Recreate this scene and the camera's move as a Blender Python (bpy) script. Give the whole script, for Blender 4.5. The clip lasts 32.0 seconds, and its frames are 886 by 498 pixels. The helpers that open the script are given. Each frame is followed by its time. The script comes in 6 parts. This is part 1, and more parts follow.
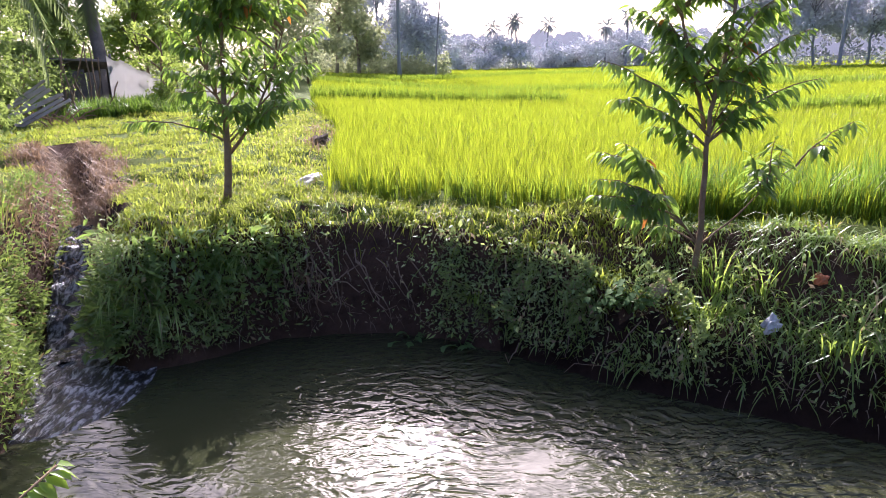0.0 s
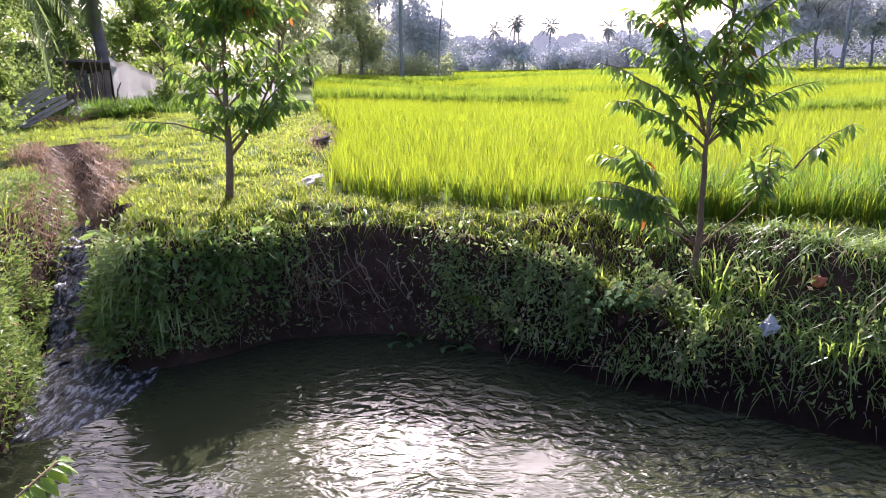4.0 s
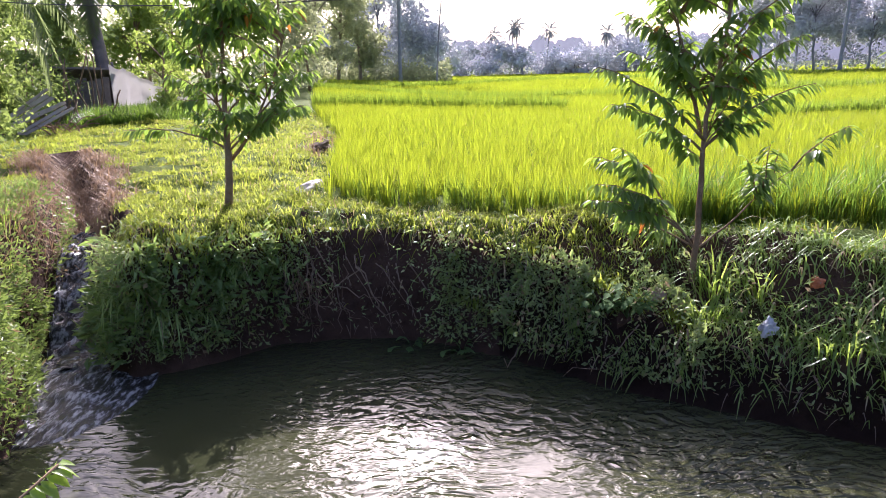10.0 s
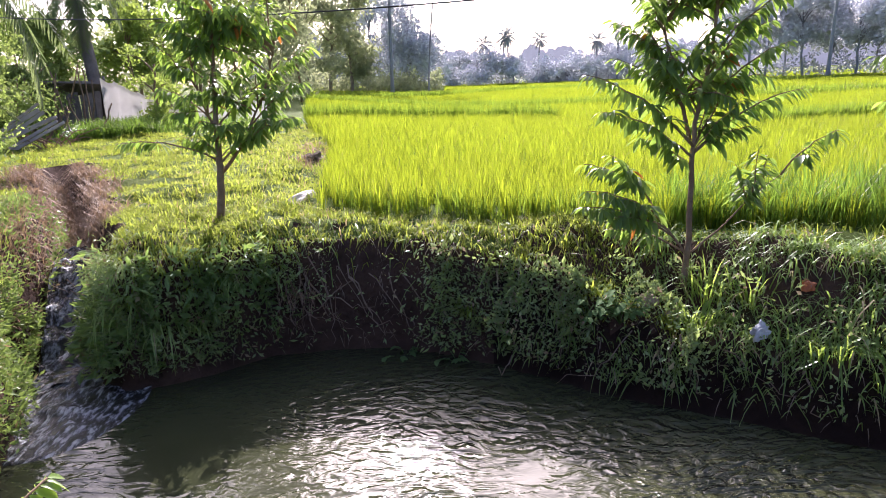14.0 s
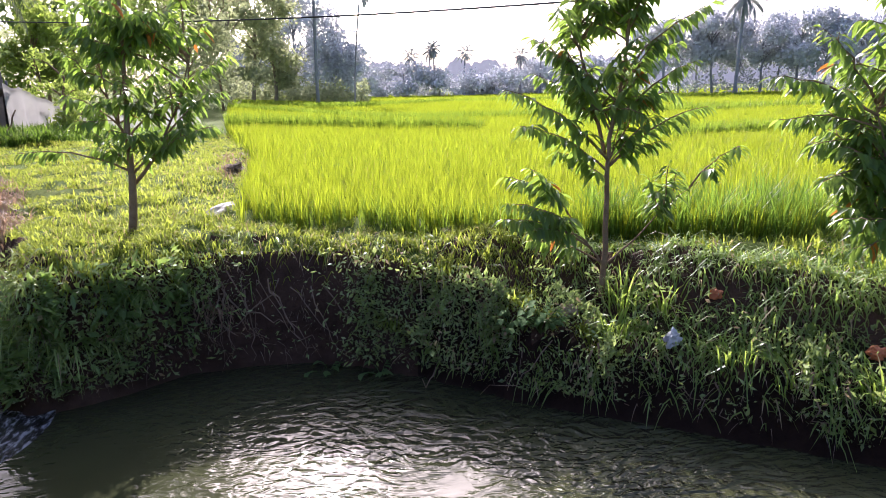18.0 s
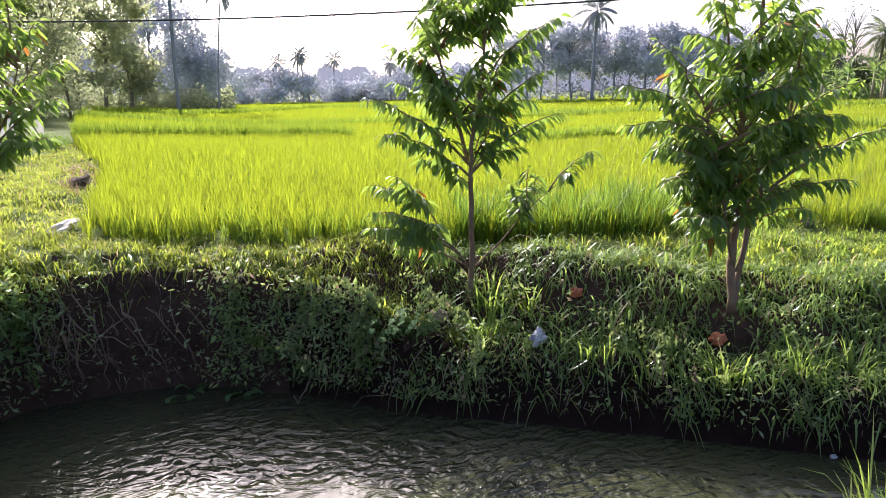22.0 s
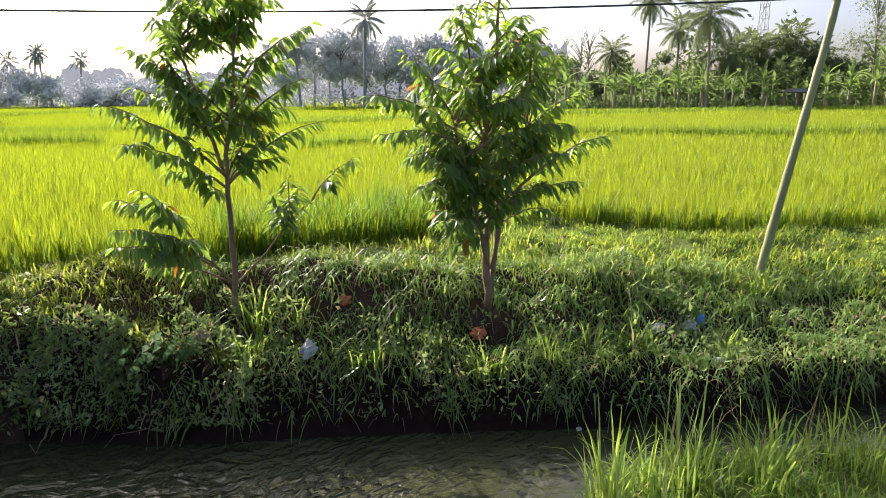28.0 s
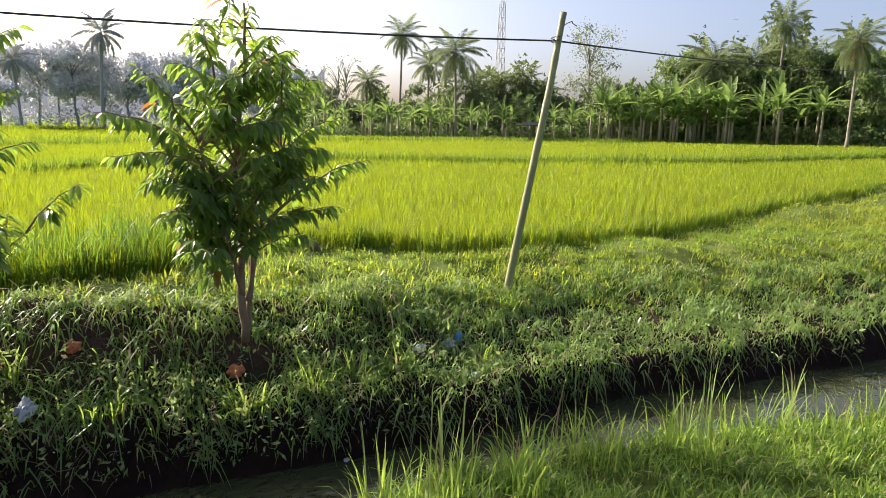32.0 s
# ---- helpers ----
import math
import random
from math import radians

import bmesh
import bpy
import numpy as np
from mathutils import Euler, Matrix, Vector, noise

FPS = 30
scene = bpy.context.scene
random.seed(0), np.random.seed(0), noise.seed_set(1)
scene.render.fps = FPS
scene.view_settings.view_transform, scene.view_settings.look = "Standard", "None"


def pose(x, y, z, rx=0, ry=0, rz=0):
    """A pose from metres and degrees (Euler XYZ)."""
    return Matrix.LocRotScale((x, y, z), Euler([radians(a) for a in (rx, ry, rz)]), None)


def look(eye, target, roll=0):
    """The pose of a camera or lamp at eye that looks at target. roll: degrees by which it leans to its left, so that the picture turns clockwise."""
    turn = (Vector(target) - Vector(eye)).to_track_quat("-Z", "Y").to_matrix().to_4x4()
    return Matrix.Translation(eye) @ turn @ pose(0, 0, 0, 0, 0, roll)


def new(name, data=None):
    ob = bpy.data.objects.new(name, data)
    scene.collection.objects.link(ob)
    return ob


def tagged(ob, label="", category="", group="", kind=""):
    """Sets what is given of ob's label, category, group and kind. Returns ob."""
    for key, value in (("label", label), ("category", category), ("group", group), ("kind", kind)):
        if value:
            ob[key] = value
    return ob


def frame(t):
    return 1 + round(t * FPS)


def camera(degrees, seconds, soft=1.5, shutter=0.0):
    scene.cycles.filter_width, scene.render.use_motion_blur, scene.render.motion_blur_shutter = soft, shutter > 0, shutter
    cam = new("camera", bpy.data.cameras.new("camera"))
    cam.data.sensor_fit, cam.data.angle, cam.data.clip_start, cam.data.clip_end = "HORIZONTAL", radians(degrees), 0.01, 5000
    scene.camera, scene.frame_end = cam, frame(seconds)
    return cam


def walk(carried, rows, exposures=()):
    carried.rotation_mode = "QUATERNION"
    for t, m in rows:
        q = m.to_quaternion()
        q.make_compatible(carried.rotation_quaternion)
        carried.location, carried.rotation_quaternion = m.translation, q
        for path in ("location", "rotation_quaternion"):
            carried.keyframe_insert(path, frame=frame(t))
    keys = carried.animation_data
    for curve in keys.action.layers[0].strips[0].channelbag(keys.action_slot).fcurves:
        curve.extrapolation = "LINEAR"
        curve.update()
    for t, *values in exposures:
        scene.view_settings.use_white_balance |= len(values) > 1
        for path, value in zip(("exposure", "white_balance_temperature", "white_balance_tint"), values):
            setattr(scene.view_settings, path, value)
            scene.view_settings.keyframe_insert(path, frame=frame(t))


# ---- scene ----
cam = camera(66.7, 32.0, soft=0.9)
PATH = [
    (0, (0.123, 0.482, 1.629), (0.077, 2.406, 1.086), -1.6),
    (0.5, (0.134, 0.477, 1.635), (0.087, 2.395, 1.071), -2.3),
    (1, (0.128, 0.471, 1.63), (0.083, 2.387, 1.058), -1.6),
    (1.5, (0.135, 0.465, 1.626), (0.077, 2.378, 1.046), -1.4),
    (2, (0.139, 0.461, 1.626), (0.088, 2.376, 1.052), -1.3),
    (2.5, (0.139, 0.465, 1.63), (0.087, 2.38, 1.057), -1.7),
    (3, (0.146, 0.45, 1.626), (0.097, 2.363, 1.045), -1.3),
    (3.5, (0.147, 0.459, 1.631), (0.109, 2.38, 1.076), -1.2),
    (4, (0.143, 0.453, 1.635), (0.091, 2.378, 1.096), -1.5),
    (4.5, (0.154, 0.446, 1.633), (0.133, 2.376, 1.109), -0.9),
    (6.5, (0.146, 0.434, 1.634), (0.13, 2.364, 1.109), -0.8),
    (7, (0.146, 0.437, 1.635), (0.124, 2.367, 1.109), -1.1),
    (7.5, (0.153, 0.436, 1.635), (0.133, 2.366, 1.109), -1.0),
    (8, (0.15, 0.431, 1.631), (0.139, 2.358, 1.095), -1.1),
    (8.5, (0.149, 0.434, 1.634), (0.127, 2.36, 1.097), -1.1),
    (9, (0.15, 0.439, 1.631), (0.112, 2.364, 1.089), -1.3),
    (9.5, (0.15, 0.438, 1.636), (0.097, 2.365, 1.102), -1.7),
    (10, (0.155, 0.434, 1.635), (0.103, 2.363, 1.109), -1.9),
    (10.5, (0.149, 0.43, 1.634), (0.089, 2.361, 1.115), -1.9),
    (11, (0.146, 0.44, 1.627), (0.086, 2.366, 1.091), -1.9),
    (11.5, (0.141, 0.445, 1.627), (0.075, 2.369, 1.084), -2.2),
    (12, (0.151, 0.443, 1.63), (0.094, 2.369, 1.096), -2.3),
    (12.5, (0.146, 0.438, 1.631), (0.075, 2.368, 1.111), -2.7),
    (13, (0.155, 0.432, 1.63), (0.076, 2.364, 1.119), -3.3),
    (13.5, (0.165, 0.423, 1.631), (0.106, 2.357, 1.126), -3.0),
    (15.5, (0.186, 0.43, 1.633), (0.221, 2.368, 1.141), -1.9),
    (16, (0.189, 0.435, 1.629), (0.245, 2.372, 1.136), -1.8),
    (16.5, (0.197, 0.439, 1.633), (0.269, 2.376, 1.139), -1.8),
    (17, (0.211, 0.44, 1.635), (0.315, 2.376, 1.143), -1.8),
    (17.5, (0.214, 0.429, 1.639), (0.365, 2.366, 1.164), -1.4),
    (18, (0.225, 0.434, 1.643), (0.405, 2.368, 1.167), -1.5),
    (18.5, (0.236, 0.433, 1.647), (0.444, 2.364, 1.169), -1.7),
    (19, (0.259, 0.441, 1.644), (0.498, 2.366, 1.159), -1.9),
    (19.5, (0.273, 0.454, 1.644), (0.582, 2.371, 1.167), -1.7),
    (20, (0.273, 0.457, 1.645), (0.623, 2.369, 1.174), -1.7),
    (20.5, (0.288, 0.456, 1.649), (0.676, 2.363, 1.188), -1.7),
    (21, (0.295, 0.459, 1.651), (0.728, 2.356, 1.187), -1.7),
    (21.5, (0.305, 0.461, 1.649), (0.779, 2.347, 1.179), -1.5),
    (22, (0.319, 0.463, 1.649), (0.856, 2.332, 1.183), -1.3),
    (22.5, (0.327, 0.45, 1.651), (0.908, 2.307, 1.19), -1.4),
    (23, (0.341, 0.452, 1.649), (0.96, 2.297, 1.189), -1.4),
    (23.5, (0.352, 0.441, 1.654), (1.03, 2.266, 1.195), -1.2),
    (24, (0.366, 0.434, 1.655), (1.102, 2.239, 1.208), -1.0),
    (24.5, (0.379, 0.433, 1.657), (1.185, 2.209, 1.213), -0.6),
    (25, (0.393, 0.432, 1.66), (1.255, 2.182, 1.218), -0.6),
    (25.5, (0.411, 0.42, 1.669), (1.319, 2.148, 1.235), -0.9),
    (27.5, (0.481, 0.419, 1.664), (1.576, 2.032, 1.218), -0.6),
    (28, (0.496, 0.427, 1.664), (1.606, 2.027, 1.207), -0.4),
    (28.5, (0.512, 0.456, 1.653), (1.657, 2.033, 1.202), -0.1),
    (29, (0.533, 0.452, 1.65), (1.715, 2.003, 1.206), -0.2),
    (29.5, (0.548, 0.462, 1.646), (1.784, 1.973, 1.211), 0.2),
    (30, (0.575, 0.472, 1.635), (1.897, 1.915, 1.225), 0.7),
    (30.5, (0.583, 0.476, 1.636), (1.979, 1.85, 1.234), 1.4),
    (31, (0.613, 0.489, 1.641), (2.085, 1.784, 1.245), 1.3),
    (31.5, (0.619, 0.489, 1.64), (2.156, 1.707, 1.251), 1.3),
    (32, (0.64, 0.497, 1.642), (2.248, 1.625, 1.266), 1.5),
]
walk(cam, [(t, look(eye, target, roll)) for t, eye, target, roll in PATH], exposures=((0, 1.14, 5720, 30), (18, 1.08, 5800, 27), (25, 1.0, 6000, 19), (28, 0.98, 6350, 14), (32, 0.87, 6550, 13)))

# ---- world, sun ----
SUN_EL, SUN_AZ = 31.0, -4.6
world = bpy.data.worlds.new("world")
scene.world = world
world.use_nodes = True
wn = world.node_tree
sky = wn.nodes.new("ShaderNodeTexSky")
sky.sky_type, sky.sun_disc = "NISHITA", False
sky.sun_elevation, sky.sun_rotation = radians(SUN_EL), radians(SUN_AZ)
sky.air_density, sky.dust_density, sky.ozone_density = 0.55, 4.2, 0.4
wn.links.new(sky.outputs[0], wn.nodes["Background"].inputs[0])
wn.nodes["Background"].inputs[1].default_value = 0.155
sun = new("sun", bpy.data.lights.new("sun", "SUN"))
sun.data.energy, sun.data.angle, sun.data.color = 5.0, radians(0.55), (1.0, 0.93, 0.82)
se, sa = radians(SUN_EL), radians(SUN_AZ)
sun.matrix_world = look((0, 0, 30), (-math.sin(sa) * math.cos(se) * 10, -math.cos(sa) * math.cos(se) * 10, 30 - math.sin(se) * 10))

# ---- materials ----
def shader(name):
    m = bpy.data.materials.new(name)
    m.use_nodes = True
    nt = m.node_tree
    return m, nt, nt.nodes["Principled BSDF"], nt.nodes["Material Output"]


def add(nt, kind, **values):
    n = nt.nodes.new(kind)
    for k, v in values.items():
        n.inputs[k].default_value = v
    return n


def mixed(nt, a, b, fac):
    n = nt.nodes.new("ShaderNodeMix")
    n.data_type = "RGBA"
    for socket, v in ((n.inputs[6], a), (n.inputs[7], b), (n.inputs[0], fac)):
        if isinstance(v, bpy.types.NodeSocket):
            nt.links.new(v, socket)
        else:
            socket.default_value = (*v, 1) if isinstance(v, tuple) else v
    return n.outputs[2]


def ramp(nt, value, lo, hi):
    n = nt.nodes.new("ShaderNodeMapRange")
    n.inputs[1].default_value, n.inputs[2].default_value = lo, hi
    nt.links.new(value, n.inputs[0])
    return n.outputs[0]


def cloud(nt, scale, detail=3.0, rough=0.55):
    n = add(nt, "ShaderNodeTexNoise", Scale=scale, Detail=detail, Roughness=rough)
    geo = nt.nodes.new("ShaderNodeNewGeometry")
    nt.links.new(geo.outputs["Position"], n.inputs["Vector"])
    return n.outputs["Fac"]


def bumped(nt, p, height, strength, distance):
    b = add(nt, "ShaderNodeBump", Strength=strength, Distance=distance)
    nt.links.new(height, b.inputs["Height"])
    nt.links.new(b.outputs[0], p.inputs["Normal"])


def leafy(name, c1, c2, glow, through_share=0.45, rough=0.4, patch=0.6, dry=None, dry_share=0.0, shine=0.3):
    """Thin leaves: gloss on the face, light coming through from behind; each leaf a shade of its own."""
    m, nt, p, out = shader(name)
    geo = nt.nodes.new("ShaderNodeNewGeometry")
    rnd = geo.outputs["Random Per Island"]
    big = ramp(nt, cloud(nt, patch, 2.0), 0.3, 0.7)
    col = mixed(nt, c1, c2, rnd)
    col = mixed(nt, col, tuple(0.55 * v for v in c1), ramp(nt, big, 0.55, 1.3))
    lit = mixed(nt, glow, tuple(0.6 * v for v in glow), rnd)
    if dry:
        wh = nt.nodes.new("ShaderNodeTexWhiteNoise")
        wh.noise_dimensions = "1D"
        nt.links.new(rnd, wh.inputs["W"])
        pick = nt.nodes.new("ShaderNodeMath")
        pick.operation = "LESS_THAN"
        pick.inputs[1].default_value = dry_share
        nt.links.new(wh.outputs["Value"], pick.inputs[0])
        col = mixed(nt, col, dry, pick.outputs[0])
        lit = mixed(nt, lit, dry, pick.outputs[0])
    nt.links.new(col, p.inputs["Base Color"])
    p.inputs["Roughness"].default_value = rough
    p.inputs["Specular IOR Level"].default_value = shine
    t = nt.nodes.new("ShaderNodeBsdfTranslucent")
    nt.links.new(lit, t.inputs[0])
    mx = add(nt, "ShaderNodeMixShader", Fac=through_share)
    nt.links.new(p.outputs[0], mx.inputs[1])
    nt.links.new(t.outputs[0], mx.inputs[2])
    nt.links.new(mx.outputs[0], out.inputs[0])
    return m


def plain(name, c1, c2, scale=4.0, rough=0.8, bump=0.3, depth=0.01, fine=40.0):
    m, nt, p, out = shader(name)
    n = cloud(nt, scale)
    f = cloud(nt, fine, 4.0, 0.65)
    col = mixed(nt, c1, c2, ramp(nt, n, 0.3, 0.7))
    col = mixed(nt, col, tuple(0.6 * v for v in c1), ramp(nt, f, 0.5, 0.9))
    nt.links.new(col, p.inputs["Base Color"])
    p.inputs["Roughness"].default_value = rough
    p.inputs["Specular IOR Level"].default_value = 0.5 if rough < 0.85 else 0.06
    bumped(nt, p, f, bump, depth)
    return m


RICE = leafy("rice_blade", (0.13, 0.20, 0.015), (0.25, 0.31, 0.025), (0.43, 0.525, 0.022), 0.53, 0.55, 0.25, (0.36, 0.36, 0.08), 0.02)
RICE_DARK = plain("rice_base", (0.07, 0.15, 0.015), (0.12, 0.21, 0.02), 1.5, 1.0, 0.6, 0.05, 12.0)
GRASS = leafy("grass_blade", (0.13, 0.19, 0.028), (0.25, 0.295, 0.05), (0.56, 0.65, 0.075), 0.52, 0.62, 0.7, (0.45, 0.36, 0.16), 0.05, 0.1)
TURF = leafy("turf_blade", (0.105, 0.19, 0.03), (0.20, 0.285, 0.05), (0.46, 0.62, 0.075), 0.5, 0.5, 0.7, (0.40, 0.34, 0.15), 0.03, 0.2)
BENT = leafy("bent_bank_blade", (0.13, 0.22, 0.055), (0.26, 0.37, 0.11), (0.47, 0.64, 0.12), 0.42, 0.4, 0.8, (0.44, 0.36, 0.2), 0.06, 0.4)
# leaf base raised: silvery sky gloss of the shaded face put into colour
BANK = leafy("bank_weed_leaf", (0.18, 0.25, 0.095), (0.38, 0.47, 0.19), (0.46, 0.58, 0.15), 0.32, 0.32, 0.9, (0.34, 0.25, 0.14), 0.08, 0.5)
# pale blade, its base raised further to offset shade on the backlit face
ARCH = leafy("shade_lifted_blade", (0.26, 0.37, 0.10), (0.36, 0.47, 0.15), (0.50, 0.60, 0.18), 0.42, 0.45, 1.0, (0.45, 0.38, 0.2), 0.05, 0.25)
TALL = leafy("tall_grass_blade", (0.14, 0.25, 0.045), (0.25, 0.36, 0.075), (0.54, 0.70, 0.11), 0.5, 0.45, 1.0, (0.45, 0.38, 0.2), 0.06, 0.18)
# darker rice green that holds the shade of backlit rice fronts
RICE_SHADE = leafy("shaded_rice_blade", (0.10, 0.185, 0.02), (0.17, 0.25, 0.03), (0.34, 0.48, 0.04), 0.5, 0.5, 0.4)
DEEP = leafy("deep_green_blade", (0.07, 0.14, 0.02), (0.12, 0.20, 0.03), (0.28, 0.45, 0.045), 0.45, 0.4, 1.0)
DRY = leafy("dry_grass", (0.34, 0.22, 0.13), (0.24, 0.16, 0.10), (0.42, 0.28, 0.15), 0.35, 0.6, 1.0)
STRAW = leafy("root_fibre", (0.24, 0.17, 0.11), (0.34, 0.27, 0.19), (0.2, 0.15, 0.1), 0.15, 0.7, 1.0)
ANNONA = leafy("annona_leaf", (0.07, 0.13, 0.045), (0.125, 0.205, 0.065), (0.37, 0.55, 0.075), 0.44, 0.34, 1.5, (0.45, 0.17, 0.03), 0.006, 0.38)
# brighter copy of the leaf: backlight on crown rims put into colour
ANNONA_BRIGHT = leafy("annona_bright_leaf", (0.14, 0.25, 0.045), (0.21, 0.32, 0.07), (0.56, 0.78, 0.10), 0.5, 0.36, 1.5, shine=0.35)
ROOT = plain("root_skin", (0.30, 0.22, 0.15), (0.20, 0.145, 0.10), 9.0, 0.85, 0.4, 0.003, 60.0)
BARK = plain("tree_bark", (0.19, 0.125, 0.08), (0.28, 0.20, 0.135), 9.0, 0.85, 0.6, 0.006, 60.0)
# bark paled to grey: distance haze put into the base colour
HAZE_BARK = plain("haze_pale_bark", (0.36, 0.36, 0.37), (0.28, 0.28, 0.30), 3.0, 0.9, 0.3, 0.02, 20.0)
PALE_BARK = plain("pale_bark", (0.30, 0.26, 0.21), (0.20, 0.17, 0.13), 3.0, 0.85, 0.5, 0.02, 20.0)
BAMBOO = plain("bamboo_skin", (0.22, 0.24, 0.11), (0.30, 0.30, 0.15), 2.0, 0.5, 0.15, 0.003, 30.0)
# near-black ground below bank grass: shade between the blades put into colour
GAP_SHADE = plain("gap_shade_ground", (0.030, 0.027, 0.014), (0.05, 0.045, 0.02), 2.5, 0.95, 0.8, 0.03, 22.0)
# black shade of the undercut bank foot, put into the soil colour
UNDERCUT_SHADE = plain("undercut_shade_soil", (0.016, 0.010, 0.008), (0.03, 0.018, 0.013), 3.0, 0.9, 0.9, 0.04, 14.0)
SOIL = plain("bank_soil", (0.044, 0.027, 0.019), (0.09, 0.054, 0.037), 3.0, 0.85, 0.9, 0.05, 14.0)
GROUND = plain("grassy_earth", (0.085, 0.125, 0.028), (0.13, 0.16, 0.04), 1.2, 0.95, 0.8, 0.03, 18.0)
CABLE = plain("cable_rubber", (0.02, 0.02, 0.022), (0.03, 0.03, 0.03), 5.0, 0.5, 0.1, 0.001)

# ---- helpers for meshes ----
rng = np.random.default_rng(7)


def mesh_np(name, verts, faces, mat, smooth=False, kinds=None):
    """A mesh from arrays; faces is a list of index arrays, each (n, 3) or (n, 4)."""
    faces = faces if isinstance(faces, list) else [faces]
    me = bpy.data.meshes.new(name)
    verts = np.asarray(verts, np.float32)
    loops = np.concatenate([f.ravel() for f in faces]).astype(np.int32)
    totals = np.concatenate([np.full(len(f), f.shape[1], np.int32) for f in faces])
    starts = np.concatenate([[0], np.cumsum(totals)[:-1]]).astype(np.int32)
    me.vertices.add(len(verts))
    me.vertices.foreach_set("co", verts.ravel())
    me.loops.add(len(loops))
    me.loops.foreach_set("vertex_index", loops)
    me.polygons.add(len(totals))
    me.polygons.foreach_set("loop_start", starts)
    me.polygons.foreach_set("loop_total", totals)
    for m in mat if isinstance(mat, (list, tuple)) else [mat]:
        me.materials.append(m)
    if kinds is not None:
        me.polygons.foreach_set("material_index", np.asarray(kinds, np.int32))
    me.update(calc_edges=True)
    me.polygons.foreach_set("use_smooth", np.full(len(totals), smooth))
    return me


def unit(v):
    return v / np.maximum(np.linalg.norm(v, axis=-1, keepdims=True), 1e-9)


def blades_np(p, az, h, w, bend, mid=0.55):
    """Grass blades: roots p, heading az, height h, width w, bend as a share of the height. Five points each."""
    n = len(p)
    d = np.stack([np.cos(az), np.sin(az), 0 * az], -1)
    s = np.stack([-np.sin(az), np.cos(az), 0 * az], -1) * (w / 2)[:, None]
    up = np.array([0, 0, 1.0])
    m = p + d * (bend * h * 0.35)[:, None] + up * (h * mid * (1 - 0.15 * bend))[:, None]
    t = p + d * (bend * h)[:, None] + up * (h * (1 - 0.55 * bend * bend))[:, None]
    v = np.stack([p - s * 0.8, p + s * 0.8, m + s, m - s, t], 1).reshape(-1, 3)
    b = np.arange(n)[:, None] * 5
    return v, [b + [0, 1, 2, 3], b + [3, 2, 4]]


def arcs_np(p, az, h, w, bend):
    """Grass blades that arch over and droop at the tip. Seven points each."""
    n = len(p)
    d = np.stack([np.cos(az), np.sin(az), 0 * az], -1)
    s = np.stack([-np.sin(az), np.cos(az), 0 * az], -1) * (w / 2)[:, None]
    rows = []
    for k in (0.0, 0.4, 0.75, 1.0):
        a = bend * 1.5 * k
        out, rise = h * k * np.sin(a * 0.6), h * k * np.cos(a)
        rows.append(p + d * out[:, None] + np.array([0, 0, 1.0]) * rise[:, None])
    v = np.stack([rows[0] - s * 0.7, rows[0] + s * 0.7, rows[1] + s, rows[1] - s, rows[2] + s * 0.8, rows[2] - s * 0.8, rows[3]], 1).reshape(-1, 3)
    b = np.arange(n)[:, None] * 7
    return v, [np.concatenate([b + [0, 1, 2, 3], b + [3, 2, 4, 5]]), b + [5, 4, 6]]


def spikes_np(p, az, h, w, bend):
    """Far blades of three points."""
    n = len(p)
    d = np.stack([np.cos(az), np.sin(az), 0 * az], -1)
    s = np.stack([-np.sin(az), np.cos(az), 0 * az], -1) * (w / 2)[:, None]
    t = p + d * (bend * h)[:, None] + np.array([0, 0, 1.0]) * (h * (1 - 0.55 * bend * bend))[:, None]
    return np.stack([p - s, p + s, t], 1).reshape(-1, 3), [np.arange(n)[:, None] * 3 + [0, 1, 2]]


def leaves_np(p, d, s, length, width, fold=0.25, droop=0.25):
    """Folded, drooping leaves: base p, heading d, side s. Eight points each."""
    n = len(p)
    d, s = unit(d), unit(s)
    up = unit(np.cross(s, d))
    up = np.where(up[:, 2:3] < 0, -up, up)
    L, W = length[:, None], width[:, None] / 2

    def at(k, side, lift):
        return p + d * L * k + s * W * side + up * (W * lift * fold * 2) - np.array([0, 0, 1.0]) * (L * droop * k * k)

    v = np.stack([at(0, 0, 0), at(0.35, 1, 1), at(0.35, 0, 0), at(0.35, -1, 1), at(0.72, 0.8, 0.8), at(0.72, 0, 0), at(0.72, -0.8, 0.8), at(1, 0, 0)], 1)
    b = np.arange(n)[:, None] * 8
    return v.reshape(-1, 3), [b + [1, 2, 5, 4], b + [2, 3, 6, 5], b + [0, 2, 1], b + [0, 3, 2], b + [4, 5, 7], b + [5, 6, 7]]


def flakes_np(p, d, s, length, width):
    """Small leaves of four points, bent along the rib."""
    n = len(p)
    d, s = unit(d), unit(s)
    L, W = length[:, None], width[:, None] / 2
    lift = np.cross(s, d) * W * 0.35
    v = np.stack([p, p + d * L * 0.45 + s * W + lift, p + d * L, p + d * L * 0.45 - s * W + lift], 1).reshape(-1, 3)
    b = np.arange(n)[:, None] * 4
    return v, [b + [0, 1, 2], b + [0, 2, 3]]


def joined(sets):
    """Several (verts, faces) in one."""
    vs, fs, k = [], [], 0
    for v, f in sets:
        vs.append(v)
        fs += [q + k for q in f]
        k += len(v)
    return np.concatenate(vs), fs


